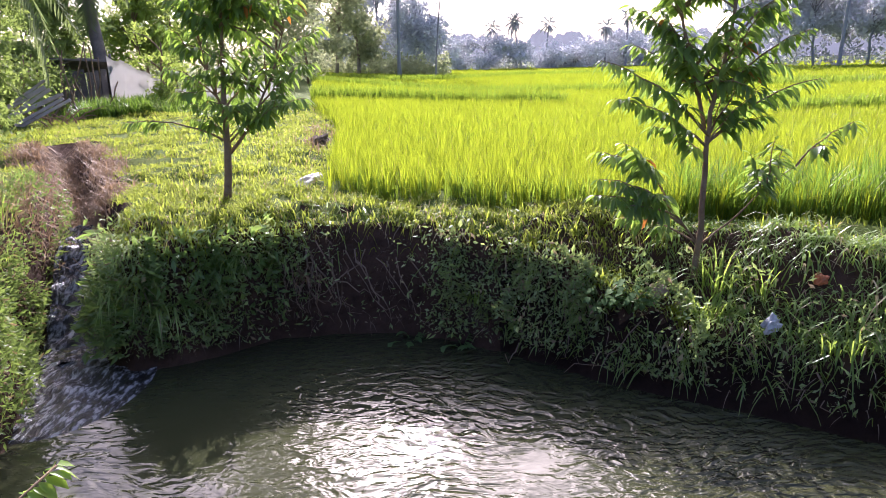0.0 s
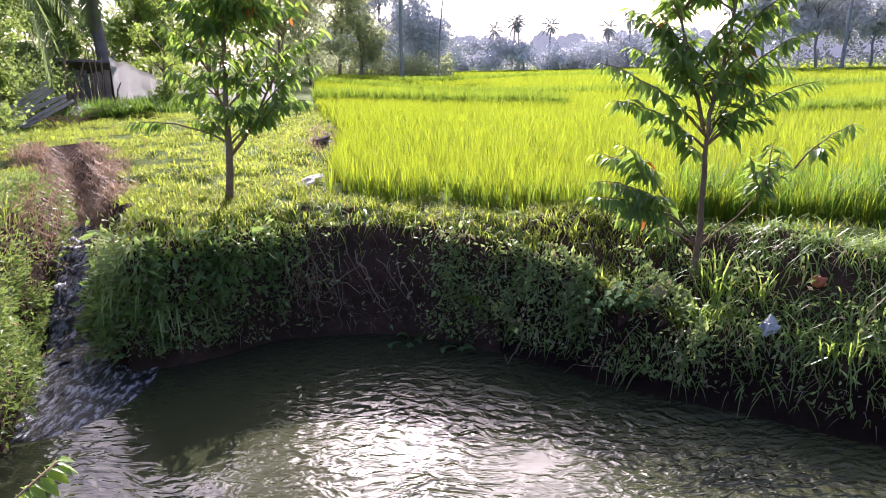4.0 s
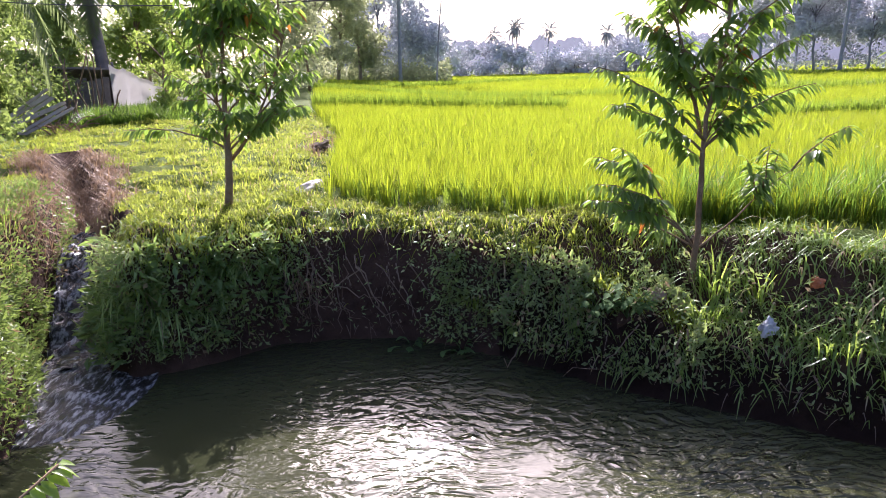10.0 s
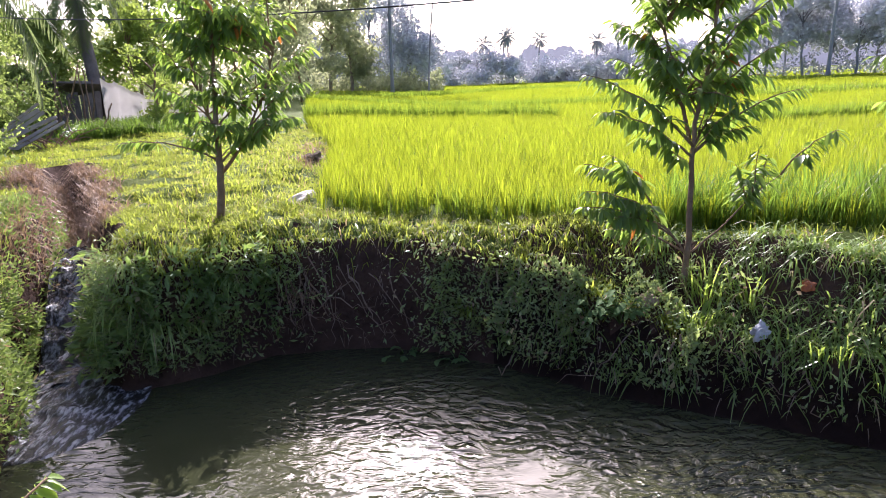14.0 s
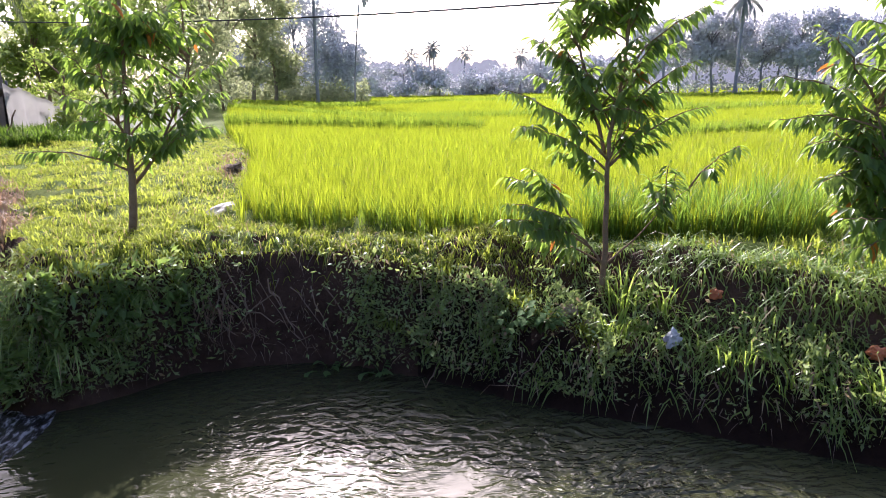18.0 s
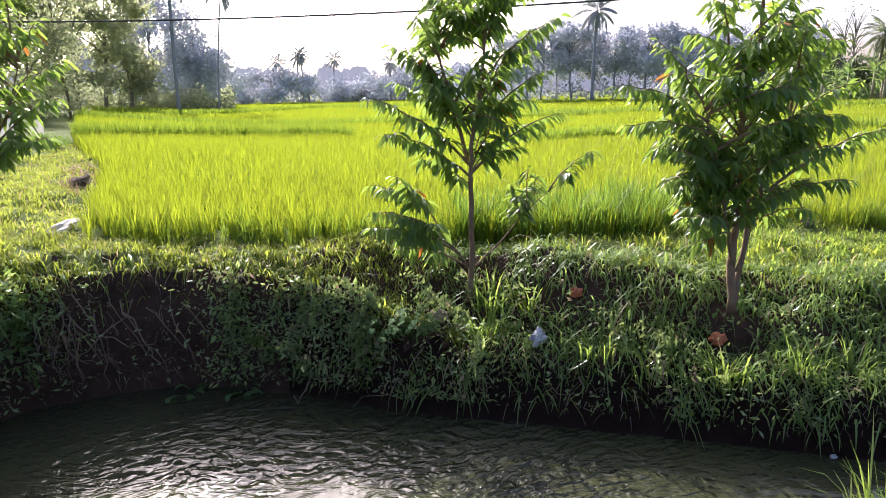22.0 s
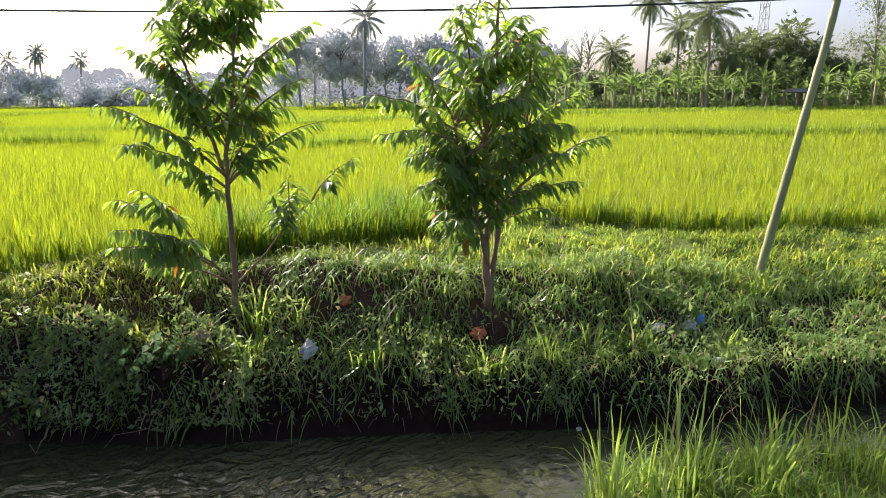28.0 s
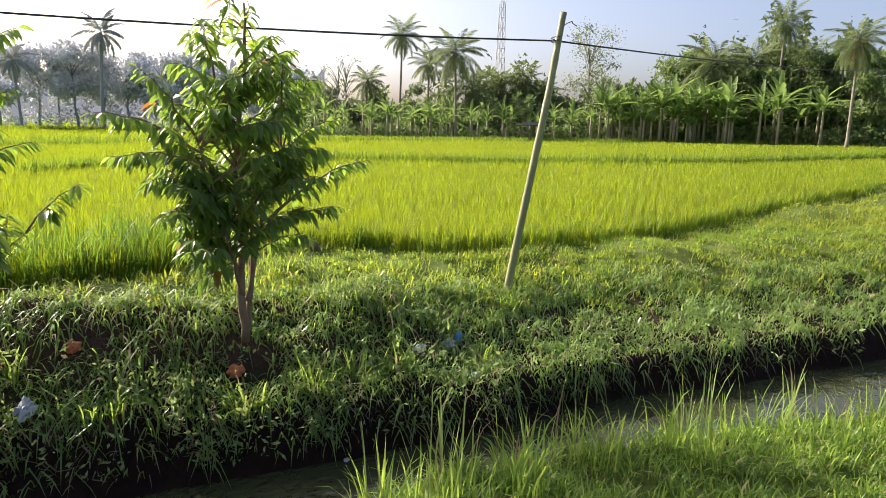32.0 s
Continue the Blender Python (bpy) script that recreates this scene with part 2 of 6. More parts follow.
def tube_np(points, radii, sides=7):
    """A tapered tube along a line of points."""
    pts = np.asarray(points, float)
    radii = np.broadcast_to(np.asarray(radii, float), (len(pts),))
    tan = unit(np.gradient(pts, axis=0))
    ref = np.where(np.abs(tan[:, 2:3]) > 0.9, np.array([[1.0, 0, 0]]), np.array([[0, 0, 1.0]]))
    a = unit(np.cross(tan, ref))
    b = np.cross(tan, a)
    ang = np.linspace(0, 2 * np.pi, sides, endpoint=False)
    ring = pts[:, None] + radii[:, None, None] * (a[:, None] * np.cos(ang)[None, :, None] + b[:, None] * np.sin(ang)[None, :, None])
    v = ring.reshape(-1, 3)
    i = np.arange(len(pts) - 1)[:, None] * sides
    j = np.arange(sides)[None]
    q = np.stack([i + j, i + (j + 1) % sides, i + sides + (j + 1) % sides, i + sides + j], -1).reshape(-1, 4)
    v = np.concatenate([v, pts[[0, -1]]])
    k = len(pts) * sides
    j = np.arange(sides)
    caps = np.concatenate([np.stack([j * 0 + k, (j + 1) % sides, j], -1), np.stack([j * 0 + k + 1, k - sides + j, k - sides + (j + 1) % sides], -1)])
    return v, [q, caps]


def curve_pts(a, b, sag=0.0, n=8, wobble=0.0, lift=0.0):
    """A line from a to b that rises first (lift) or sags."""
    k = np.linspace(0, 1, n)[:, None]
    p = np.asarray(a, float) * (1 - k) + np.asarray(b, float) * k
    p[:, 2] += (4 * k * (1 - k))[:, 0] * (lift - sag)
    if wobble:
        p[1:-1] += rng.normal(0, wobble, (n - 2, 3))
    return p


def part(name, me, parent, label="", m=None):
    ob = new(name, me)
    ob.parent = parent
    if m is not None:
        ob.matrix_basis = m
    if label:
        ob["label"] = label
    return ob


def thing(name, at, label, category, group="", kind=""):
    ob = new(name)
    ob.location = at
    return tagged(ob, label, category, group, kind)


def vnoise(x, y, scale, seed=0):
    """Smooth value noise, -1 to 1."""
    r = np.random.default_rng(seed).uniform(-1, 1, (128, 128))
    u, v = np.asarray(x) * scale, np.asarray(y) * scale
    i, j = np.floor(u).astype(int), np.floor(v).astype(int)
    fu, fv = u - i, v - j
    fu, fv = fu * fu * (3 - 2 * fu), fv * fv * (3 - 2 * fv)
    g = lambda a, b: r[a % 128, b % 128]
    return (g(i, j) * (1 - fu) + g(i + 1, j) * fu) * (1 - fv) + (g(i, j + 1) * (1 - fu) + g(i + 1, j + 1) * fu) * fv


# ---- the plan ----
WATER_Z = -1.3
POOL = np.array([(-4.05, 7.35), (-3.72, 6.85), (-3.1, 6.5), (-2.35, 6.93), (-1.9, 7.35), (-1.25, 7.45), (-0.6, 7.45), (0.0, 7.25), (0.6, 6.85),
                 (1.1, 6.42), (1.6, 6.05), (2.0, 5.85), (2.8, 5.38), (3.6, 4.9), (4.5, 4.35), (6.0, 3.5), (7.5, 2.85), (8.7, 1.95), (10.3, 0.95),
                 (14, -1.6), (24, -9), (23, -11), (13, -3.8), (9.6, -0.7), (8.2, 0.5), (6.6, 1.7), (5.3, 2.6), (4.3, 3.2), (3.5, 3.3), (2.9, 2.8),
                 (2.4, 1.9), (1.6, 1.4), (0, 1.25), (-1.5, 1.4), (-2.6, 2.2), (-3.3, 3.6), (-3.55, 5.2), (-3.95, 6.2), (-4.4, 7.3)])
GULLY = np.array([(-7.6, 13.5, -0.1), (-6.0, 11.0, -0.35), (-5.2, 9.6, -0.5), (-4.75, 8.6, -0.62), (-4.42, 7.85, -1.0), (-4.15, 7.2, -1.32), (-3.9, 6.6, -1.5)])


def inside(x, y, poly):
    px, py = poly[:, 0], poly[:, 1]
    qx, qy = np.roll(px, -1), np.roll(py, -1)
    x, y = np.asarray(x, float), np.asarray(y, float)
    hit = np.zeros(x.shape, bool)
    for a, b, c, d in zip(px, py, qx, qy):
        if b != d:
            hit ^= ((b > y) != (d > y)) & (x < (c - a) * (y - b) / (d - b) + a)
    return hit


def line_distance(x, y, line, closed=False):
    """Distance to a line of points, and the place along it as index plus share."""
    best, where = np.full(np.shape(x), 1e9), np.zeros(np.shape(x))
    ends = np.roll(line, -1, 0) if closed else line[1:]
    for k, (a, b) in enumerate(zip(line, ends)):
        dx, dy = b[0] - a[0], b[1] - a[1]
        t = np.clip(((x - a[0]) * dx + (y - a[1]) * dy) / (dx * dx + dy * dy), 0, 1)
        d = np.hypot(x - a[0] - t * dx, y - a[1] - t * dy)
        near = d < best
        best, where = np.where(near, d, best), np.where(near, k + t, where)
    return best, where


def ease(v):
    v = np.clip(v, 0, 1)
    return v * v * (3 - 2 * v)


def far_top(x, y):
    """The level of the land beyond the canal."""
    z = np.interp(x, [-8, -3, 0, 3, 6, 8, 12, 40, 80], [0.14, 0.1, 0.0, -0.1, -0.24, -0.36, -0.38, -0.1, 0.3])
    far = np.hypot(x, y)
    share = ease((far - 12) / 40)
    az = np.degrees(np.arctan2(x, np.maximum(y, 0.01)))
    zf = np.interp(az, [-40, -20, -12, 0, 6, 20, 30, 45, 56, 67, 80, 95], [0.55, 0.55, 0.3, -0.45, -0.5, -0.55, -0.62, -0.48, -0.38, -0.28, -0.1, 0.2])
    return z * (1 - share) + zf * share


def ground_z(x, y):
    x, y = np.asarray(x, float), np.asarray(y, float)
    d, _ = line_distance(x, y, POOL, True)
    wet = inside(x, y, POOL)
    side = y > np.interp(x, [-4.2, -3.9, 2, 6, 10, 24], [12, 4.0, 3.6, 2.5, 0.2, -10])
    left = x < -4.0
    lip = np.interp(x, [-4, 0, 1.2, 2.2, 4.3, 6, 8, 12], [-0.02, -0.12, -0.3, -0.72, -0.82, -0.85, -0.9, -0.9])
    r1 = np.interp(x, [-4, -2, 0, 1.2, 2.2, 4.3, 6, 8], [0.3, 0.22, 0.14, 0.3, 0.5, 0.32, 0.25, 0.2])
    r2 = np.interp(x, [-4, 0, 1.2, 2.2, 4.3, 6, 8], [0.5, 0.4, 0.6, 1.0, 1.1, 1.7, 2.6])
    top = far_top(x, y)
    near_top = np.interp(x, [-4, 1.4, 3.0, 5, 8, 20], [0.02, 0.0, -0.6, -0.7, -0.85, -0.85])
    near_lip, near_r = near_top - 0.12, 0.3
    lip = np.where(side, lip, near_lip)
    d = np.where(side & ~wet, np.maximum(0, d + (0.10 * vnoise(x, y, 1.9, 91) + 0.06 * vnoise(x, y, 4.4, 92)) * ease(d / 0.1) * np.interp(x, [-4, -2.0, -1.6, 0.2, 0.8, 5], [1, 1, 0.3, 0.3, 1, 1])), d)
    r1, r2, top = np.where(side, r1, near_r), np.where(side, r2, 0.7), np.where(side, top, near_top)
    z = WATER_Z + (lip - WATER_Z) * ease(d / r1) + (top - lip) * ease((d - r1) / r2)
    rough = 0.075 * vnoise(x, y, 1.5, 1) + 0.045 * vnoise(x, y, 4.1, 2)
    z = z + rough * ease(d / 0.6) * np.where(np.hypot(x, y) < 40, 1, 0.3)
    z = np.where(wet, WATER_Z - np.minimum(0.5, d * 0.9) - 0.02, z)
    z = z + 0.3 * np.exp(-((x - 17.7) ** 2 + (y - 2.35) ** 2) / 0.35) + 0.14 * np.exp(-((x - 11.3) ** 2 + (y - 3.9) ** 2) / 0.5)
    gd, gk = line_distance(x, y, GULLY)
    gz = np.interp(gk, np.arange(len(GULLY)), GULLY[:, 2])
    gw = np.interp(gk, [0, 3, 6], [0.22, 0.28, 0.34])
    return np.where(wet, z, np.minimum(z, gz - 0.1 + np.maximum(0, gd - gw) * 3.5))


def steps_out(lo, hi, fine, far):
    core = list(np.arange(lo, hi + fine / 2, fine))
    w, up, down = fine, [], []
    while core[0] - sum(down) > -far:
        w *= 1.13
        down.append(w)
    w = fine
    while core[-1] + sum(up) < far:
        w *= 1.13
        up.append(w)
    return np.array(list((core[0] - np.cumsum(down))[::-1]) + core + list(core[-1] + np.cumsum(up)))


# ---- ground ----
gx, gy = steps_out(-8.0, 12.0, 0.088, 2500), steps_out(-1.0, 11.0, 0.088, 2500)
X, Y = np.meshgrid(gx, gy, indexing="ij")
Z = ground_z(X, Y)
ny = len(gy)
ij = (np.arange(len(gx) - 1)[:, None] * ny + np.arange(ny - 1)[None]).ravel()
quads = np.stack([ij, ij + ny, ij + ny + 1, ij + 1], -1)
ga, gb = np.gradient(Z, gx, axis=0), np.gradient(Z, gy, axis=1)
steep = ((np.hypot(ga, gb) > 0.55) & (line_distance(X, Y, POOL, True)[0] < 1.7) & (X < 8)) | (np.hypot(ga, gb) > 1.5) | (Z < -1.15) | (line_distance(X, Y, GULLY)[0] < 0.6)
# bank strip whose ground is coloured dark as shade under the grass
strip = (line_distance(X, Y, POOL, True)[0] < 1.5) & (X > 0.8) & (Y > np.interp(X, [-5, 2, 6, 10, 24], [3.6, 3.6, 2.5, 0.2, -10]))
# low edge right of the hollow, coloured as undercut shade
undercut_edge = (Z < -0.85 + 0.1 * vnoise(X, Y, 2.0, 95)) & (X > 0.5)
kinds = np.where(undercut_edge, 3, np.where(steep, 1, np.where(strip, 2, 0)))[:-1, :-1].ravel()
ground = new("ground", mesh_np("ground", np.stack([X, Y, Z], -1).reshape(-1, 3), quads, [GROUND, SOIL, GAP_SHADE, UNDERCUT_SHADE], True, kinds))
tagged(ground, "grassy earth with red soil canal banks", "ground", kind="structure")

# ---- water ----
def water_material():
    m, nt, p, out = shader("canal_water")
    geo = nt.nodes.new("ShaderNodeNewGeometry")
    warp = add(nt, "ShaderNodeTexNoise", Scale=0.55, Detail=2.0)
    nt.links.new(geo.outputs["Position"], warp.inputs["Vector"])
    shift = nt.nodes.new("ShaderNodeVectorMath")
    shift.operation = "MULTIPLY_ADD"
    shift.inputs[1].default_value = (0.9, 0.9, 0)
    nt.links.new(warp.outputs["Color"], shift.inputs[0])
    nt.links.new(geo.outputs["Position"], shift.inputs[2])
    st = nt.nodes.new("ShaderNodeMapping")
    st.inputs["Scale"].default_value = (1.0, 1.7, 1.0)
    st.inputs["Rotation"].default_value = (0, 0, radians(10))
    nt.links.new(shift.outputs[0], st.inputs["Vector"])
    a = add(nt, "ShaderNodeTexNoise", Scale=6.2, Detail=2.4, Roughness=0.5, Distortion=0.5)
    nt.links.new(st.outputs[0], a.inputs["Vector"])
    b = add(nt, "ShaderNodeTexNoise", Scale=0.55, Detail=1.5)
    nt.links.new(geo.outputs["Position"], b.inputs["Vector"])
    calm = ramp(nt, b.outputs["Fac"], 0.34, 0.6)
    h = nt.nodes.new("ShaderNodeMath")
    h.operation = "MULTIPLY"
    nt.links.new(a.outputs["Fac"], h.inputs[0])
    nt.links.new(calm, h.inputs[1])
    # the current runs along the far bank, where the waves stand higher
    axis = nt.nodes.new("ShaderNodeSeparateXYZ")
    nt.links.new(geo.outputs["Position"], axis.inputs[0])
    run = nt.nodes.new("ShaderNodeMapRange")
    for i, val in enumerate((-0.7, 0.9, 0.55, 1.9), 1):
        run.inputs[i].default_value = val
    nt.links.new(axis.outputs[0], run.inputs[0])
    wave = nt.nodes.new("ShaderNodeMath")
    wave.operation = "MULTIPLY"
    nt.links.new(h.outputs[0], wave.inputs[0])
    nt.links.new(run.outputs[0], wave.inputs[1])
    down = nt.nodes.new("ShaderNodeMapRange")
    for i, val in enumerate((2.6, 4.4, 1.0, 0.22), 1):
        down.inputs[i].default_value = val
    nt.links.new(axis.outputs[0], down.inputs[0])
    last = nt.nodes.new("ShaderNodeMath")
    last.operation = "MULTIPLY"
    nt.links.new(wave.outputs[0], last.inputs[0])
    nt.links.new(down.outputs[0], last.inputs[1])
    bumped(nt, p, last.outputs[0], 1.0, 0.05)
    nt.links.new(mixed(nt, (0.039, 0.044, 0.021), (0.054, 0.058, 0.028), ramp(nt, cloud(nt, 0.6), 0.3, 0.7)), p.inputs["Base Color"])
    p.inputs["Roughness"].default_value = 0.045
    p.inputs["IOR"].default_value = 1.4
    return m


wx, wy = np.arange(-5.2, 25, 0.35), np.arange(-12, 8.4, 0.35)
WX, WY = np.meshgrid(wx, wy, indexing="ij")
cell = (np.arange(len(wx) - 1)[:, None] * len(wy) + np.arange(len(wy) - 1)[None]).ravel()
WATER = water_material()
water = new("water", mesh_np("water", np.stack([WX, WY, 0 * WX + WATER_Z], -1).reshape(-1, 3), np.stack([cell, cell + len(wy), cell + len(wy) + 1, cell + 1], -1), WATER, True))
tagged(water, "dark green rippling canal water with sun glint", "water", kind="structure")

# ---- rice ----
FIELD = np.array([(-1.6, 8.8), (-0.6, 8.5), (0.4, 8.25), (1.3, 7.95), (2, 7.75), (3, 7.65), (4, 7.55), (4.8, 7.45), (5.6, 7.75), (6.6, 8.05), (7.6, 8.0), (8.3, 7.3),
                  (8.6, 6.4), (9.6, 5.6), (12, 4.6), (14.6, 3.9), (19, 3), (26, 1.3), (45, -3), (90, -12), (140, 40), (90, 110), (0, 125), (-32, 120),
                  (-16, 85), (-11, 55), (-6, 30), (-4.8, 24), (-2.6, 16.0), (-1.85, 11.5)])
BUNDS = [np.array([(-5, 24.0), (-2, 24.3), (0, 24.9), (3.9, 24.3)]), np.array([(-9, 44), (-3, 38.5), (2.7, 35.5), (9.3, 38), (24, 41)]),
         np.array([(-14, 62), (-4.8, 55), (0, 66), (8, 76), (40, 70)]), np.array([(9.2, 21), (13.5, 22.6), (21, 20.5), (25, 14.2), (32.5, 7.2), (42, 2), (60, -4)]),
         np.array([(20, 45), (35, 42), (52, 33), (64, 22), (70, 8)])]
RICE_H = 0.5


def rice_mask(x, y, gap):
    ok = inside(x, y, FIELD)
    for b in BUNDS:
        d, _ = line_distance(x, y, b)
        ok &= d > gap
    return ok


def rice_points(x0, x1, y0, y1, per):
    """Hills planted on a grid, each a little off its place."""
    step = per**-0.5
    x, y = np.meshgrid(np.arange(x0, x1, step), np.arange(y0, y1, step), indexing="ij")
    x, y = x.ravel(), y.ravel()
    turn = radians(17)
    x, y = x + rng.normal(0, 0.2 * step, len(x)), y + rng.normal(0, 0.2 * step, len(y))
    return x * math.cos(turn) - y * math.sin(turn), x * math.sin(turn) + y * math.cos(turn)


def rice_set(x, y, count, h, w, spread, far):
    hill = np.repeat(rng.uniform(0.9, 1.06, len(x)), count)
    x, y = np.repeat(x, count), np.repeat(y, count)
    n = len(x)
    az = rng.uniform(0, 2 * np.pi, n)
    r = rng.uniform(0, spread, n)
    x, y = x + r * np.cos(az), y + r * np.sin(az)
    hh = h * hill * rng.uniform(0.9, 1.04, n) * (1 + 0.07 * vnoise(x, y, 0.35, 5))
    near = np.min([line_distance(x, y, b)[0] for b in BUNDS], axis=0)
    hh = hh * (1 + 0.12 * np.exp(-((near / (1.0 + 0.03 * y)) ** 2)))
    lift = 0.5 * h if far else 0.0
    p = np.stack([x, y, ground_flat(x, y) + lift], -1)
    make = spikes_np if far else blades_np
    return make(p, az + rng.normal(0, 0.5, n), hh - lift, w * rng.uniform(0.7, 1.2, n), rng.uniform(0.06, 0.5, n))


def ground_flat(x, y):
    return far_top(x, y) - 0.04


sets = []
far_of = lambda x, y: np.hypot(x - 0.3, y - 0.5)
for lo, hi, per, count, w, spread, gap in ((0, 13, 24, 20, 0.012, 0.05, 0.25), (13, 24, 22, 14, 0.017, 0.055, 0.5), (24, 48, 15, 9, 0.03, 0.1, 0.8), (48, 125, 4.2, 8, 0.075, 0.3, 1.5)):
    x, y = rice_points(-hi * 0.9, hi * 1.1, -hi * 0.8, hi * 1.1, per)
    f = far_of(x, y)
    ok = (f >= lo) & (f < hi)
    x, y = x[ok], y[ok]
    ok = rice_mask(x, y, gap)
    sets.append(rice_set(x[ok], y[ok], count, RICE_H, w, spread, lo > 20))
v, f = joined(sets)
rice = new("rice_field", mesh_np("rice_field", v, f, RICE))
tagged(rice, "bright yellow-green young rice crop in flooded paddies", "rice", kind="stuff")
# the leaf mass below the tips
cx, cy = steps_out(-3.0, 14.0, 0.25, 140), steps_out(4.0, 14.0, 0.25, 140)
CX, CY = np.meshgrid(cx, cy, indexing="ij")
ok = rice_mask(CX, CY, 0.3 + 0.02 * np.hypot(CX, CY)) & (np.hypot(CX, CY) > 12.0) & (line_distance(CX, CY, FIELD, True)[0] > 0.6)
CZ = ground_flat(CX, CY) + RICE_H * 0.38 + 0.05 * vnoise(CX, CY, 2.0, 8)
cell = (np.arange(len(cx) - 1)[:, None] * len(cy) + np.arange(len(cy) - 1)[None])
good = ok[:-1, :-1] & ok[1:, :-1] & ok[:-1, 1:] & ok[1:, 1:]
cell = cell[good]
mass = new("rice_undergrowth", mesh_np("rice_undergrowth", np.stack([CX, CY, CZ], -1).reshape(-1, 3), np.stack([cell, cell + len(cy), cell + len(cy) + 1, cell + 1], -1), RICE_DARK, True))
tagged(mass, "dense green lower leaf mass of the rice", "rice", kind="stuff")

# fronts of the next paddies along the bunds; shade put into the blade colour
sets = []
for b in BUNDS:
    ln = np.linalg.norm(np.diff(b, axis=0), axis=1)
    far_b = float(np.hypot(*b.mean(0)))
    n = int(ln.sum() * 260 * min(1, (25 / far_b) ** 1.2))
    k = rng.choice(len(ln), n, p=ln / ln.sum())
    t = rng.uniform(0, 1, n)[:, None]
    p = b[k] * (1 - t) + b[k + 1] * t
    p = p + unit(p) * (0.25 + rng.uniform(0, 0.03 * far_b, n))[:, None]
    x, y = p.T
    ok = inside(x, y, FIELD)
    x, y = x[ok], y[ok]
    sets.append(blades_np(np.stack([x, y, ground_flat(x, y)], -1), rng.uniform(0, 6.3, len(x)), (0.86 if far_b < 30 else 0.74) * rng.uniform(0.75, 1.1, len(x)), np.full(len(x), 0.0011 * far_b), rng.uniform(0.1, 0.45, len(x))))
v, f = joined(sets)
tagged(new("bund_rice", mesh_np("bund_rice", v, f, RICE_SHADE)), "rows of rice along the bunds, front shade in their darker green", "rice", kind="stuff")

# ---- grass and weeds on the banks ----
def scatter(x0, x1, y0, y1, per):
    n = int((x1 - x0) * (y1 - y0) * per)
    x, y = rng.uniform(x0, x1, n), rng.uniform(y0, y1, n)
    return x, y


def slope_at(x, y, e=0.05):
    gx_, gy_ = (ground_z(x + e, y) - ground_z(x - e, y)) / (2 * e), (ground_z(x, y + e) - ground_z(x, y - e)) / (2 * e)
    return gx_, gy_


def grass_stuff(name, label, x, y, h, w, mat, count=4, spread=0.04, bend=(0.2, 0.9), lean=None):
    x, y = np.repeat(x, count), np.repeat(y, count)
    n = len(x)
    az = rng.uniform(0, 2 * np.pi, n)
    x, y = x + rng.normal(0, spread, n), y + rng.normal(0, spread, n)
    gd, _ = line_distance(x, y, GULLY)
    keep = (ground_z(x, y) > WATER_Z + 0.05) & (gd > (0.0 if mat is DRY else 0.5))
    x, y, az = x[keep], y[keep], az[keep]
    n = len(x)
    p = np.stack([x, y, ground_z(x, y) - 0.01], -1)
    hh = (np.repeat(h, count)[keep] if np.ndim(h) else h) * rng.uniform(0.5, 1.3, n)
    if lean is not None:
        az = lean + rng.normal(0, 0.9, n)
    v, f = (arcs_np if mat is BENT else blades_np)(p, az, hh, w * rng.uniform(0.7, 1.3, n), rng.uniform(*bend, n))
    return tagged(new(name, mesh_np(name, v, f, mat)), label, "grass", kind="stuff")


# bank top and lawn
x, y = scatter(-16, 30, -8, 26, 14)
d, _ = line_distance(x, y, POOL, True)
gx_, gy_ = slope_at(x, y)
ok = ~inside(x, y, POOL) & ~inside(x, y, FIELD) & (np.hypot(gx_, gy_) < 1.3) & ((d > 1.3) | (x < 1.8)) & (y > np.interp(x, [-5, 2, 6, 10, 24], [3.6, 3.6, 2.5, 0.2, -10])) & (far_of(x, y) < 31)
x, y = x[ok], y[ok]
tall = (0.10 + 0.002 * far_of(x, y)) * (1 + 0.5 * vnoise(x, y, 0.9, 3)) + 0.05 * (vnoise(x, y, 2.2, 4) > 0.35)
grass_stuff("meadow_grass", "short sunlit grass on the bund and lawn", x, y, tall * np.where(x < -1, 0.8, 1.1), 0.018, GRASS, 12, 0.07, (0.3, 1.2))
# the lawn by the gully, cropped and dense
x, y = scatter(-11, -1.5, 7.6, 25, 40)
gx_, gy_ = slope_at(x, y)
ok = ~inside(x, y, FIELD) & ~inside(x, y, POOL) & (np.hypot(gx_, gy_) < 1.0)
grass_stuff("lawn_grass", "dense cropped yellow-green grass of the lawn", x[ok], y[ok], 0.08 + 0.03 * vnoise(x[ok], y[ok], 1.1, 28), 0.012, GRASS, 14, 0.08, (0.3, 1.3))
# the strip by the water, close up
x, y = scatter(-5, 13, 0, 9, 38)
d, _ = line_distance(x, y, POOL, True)
ok = ~inside(x, y, POOL) & ~inside(x, y, FIELD) & (d < 1.9) & (y > np.interp(x, [-5, 2, 6, 10, 13], [3.6, 3.6, 2.5, 0.2, -2]))
x, y = x[ok], y[ok]
gx_, gy_ = slope_at(x, y)
ok = (np.hypot(gx_, gy_) < 1.1) | (x > 2.4)
x, y = x[ok], y[ok]
lit = x < 2.2
grass_stuff("bank_grass", "fine sunlit grass on the lip of the canal bank", x[lit], y[lit], 0.13 + 0.05 * vnoise(x[lit], y[lit], 1.5, 6), 0.012, GRASS, 24, 0.045, (0.4, 1.3))
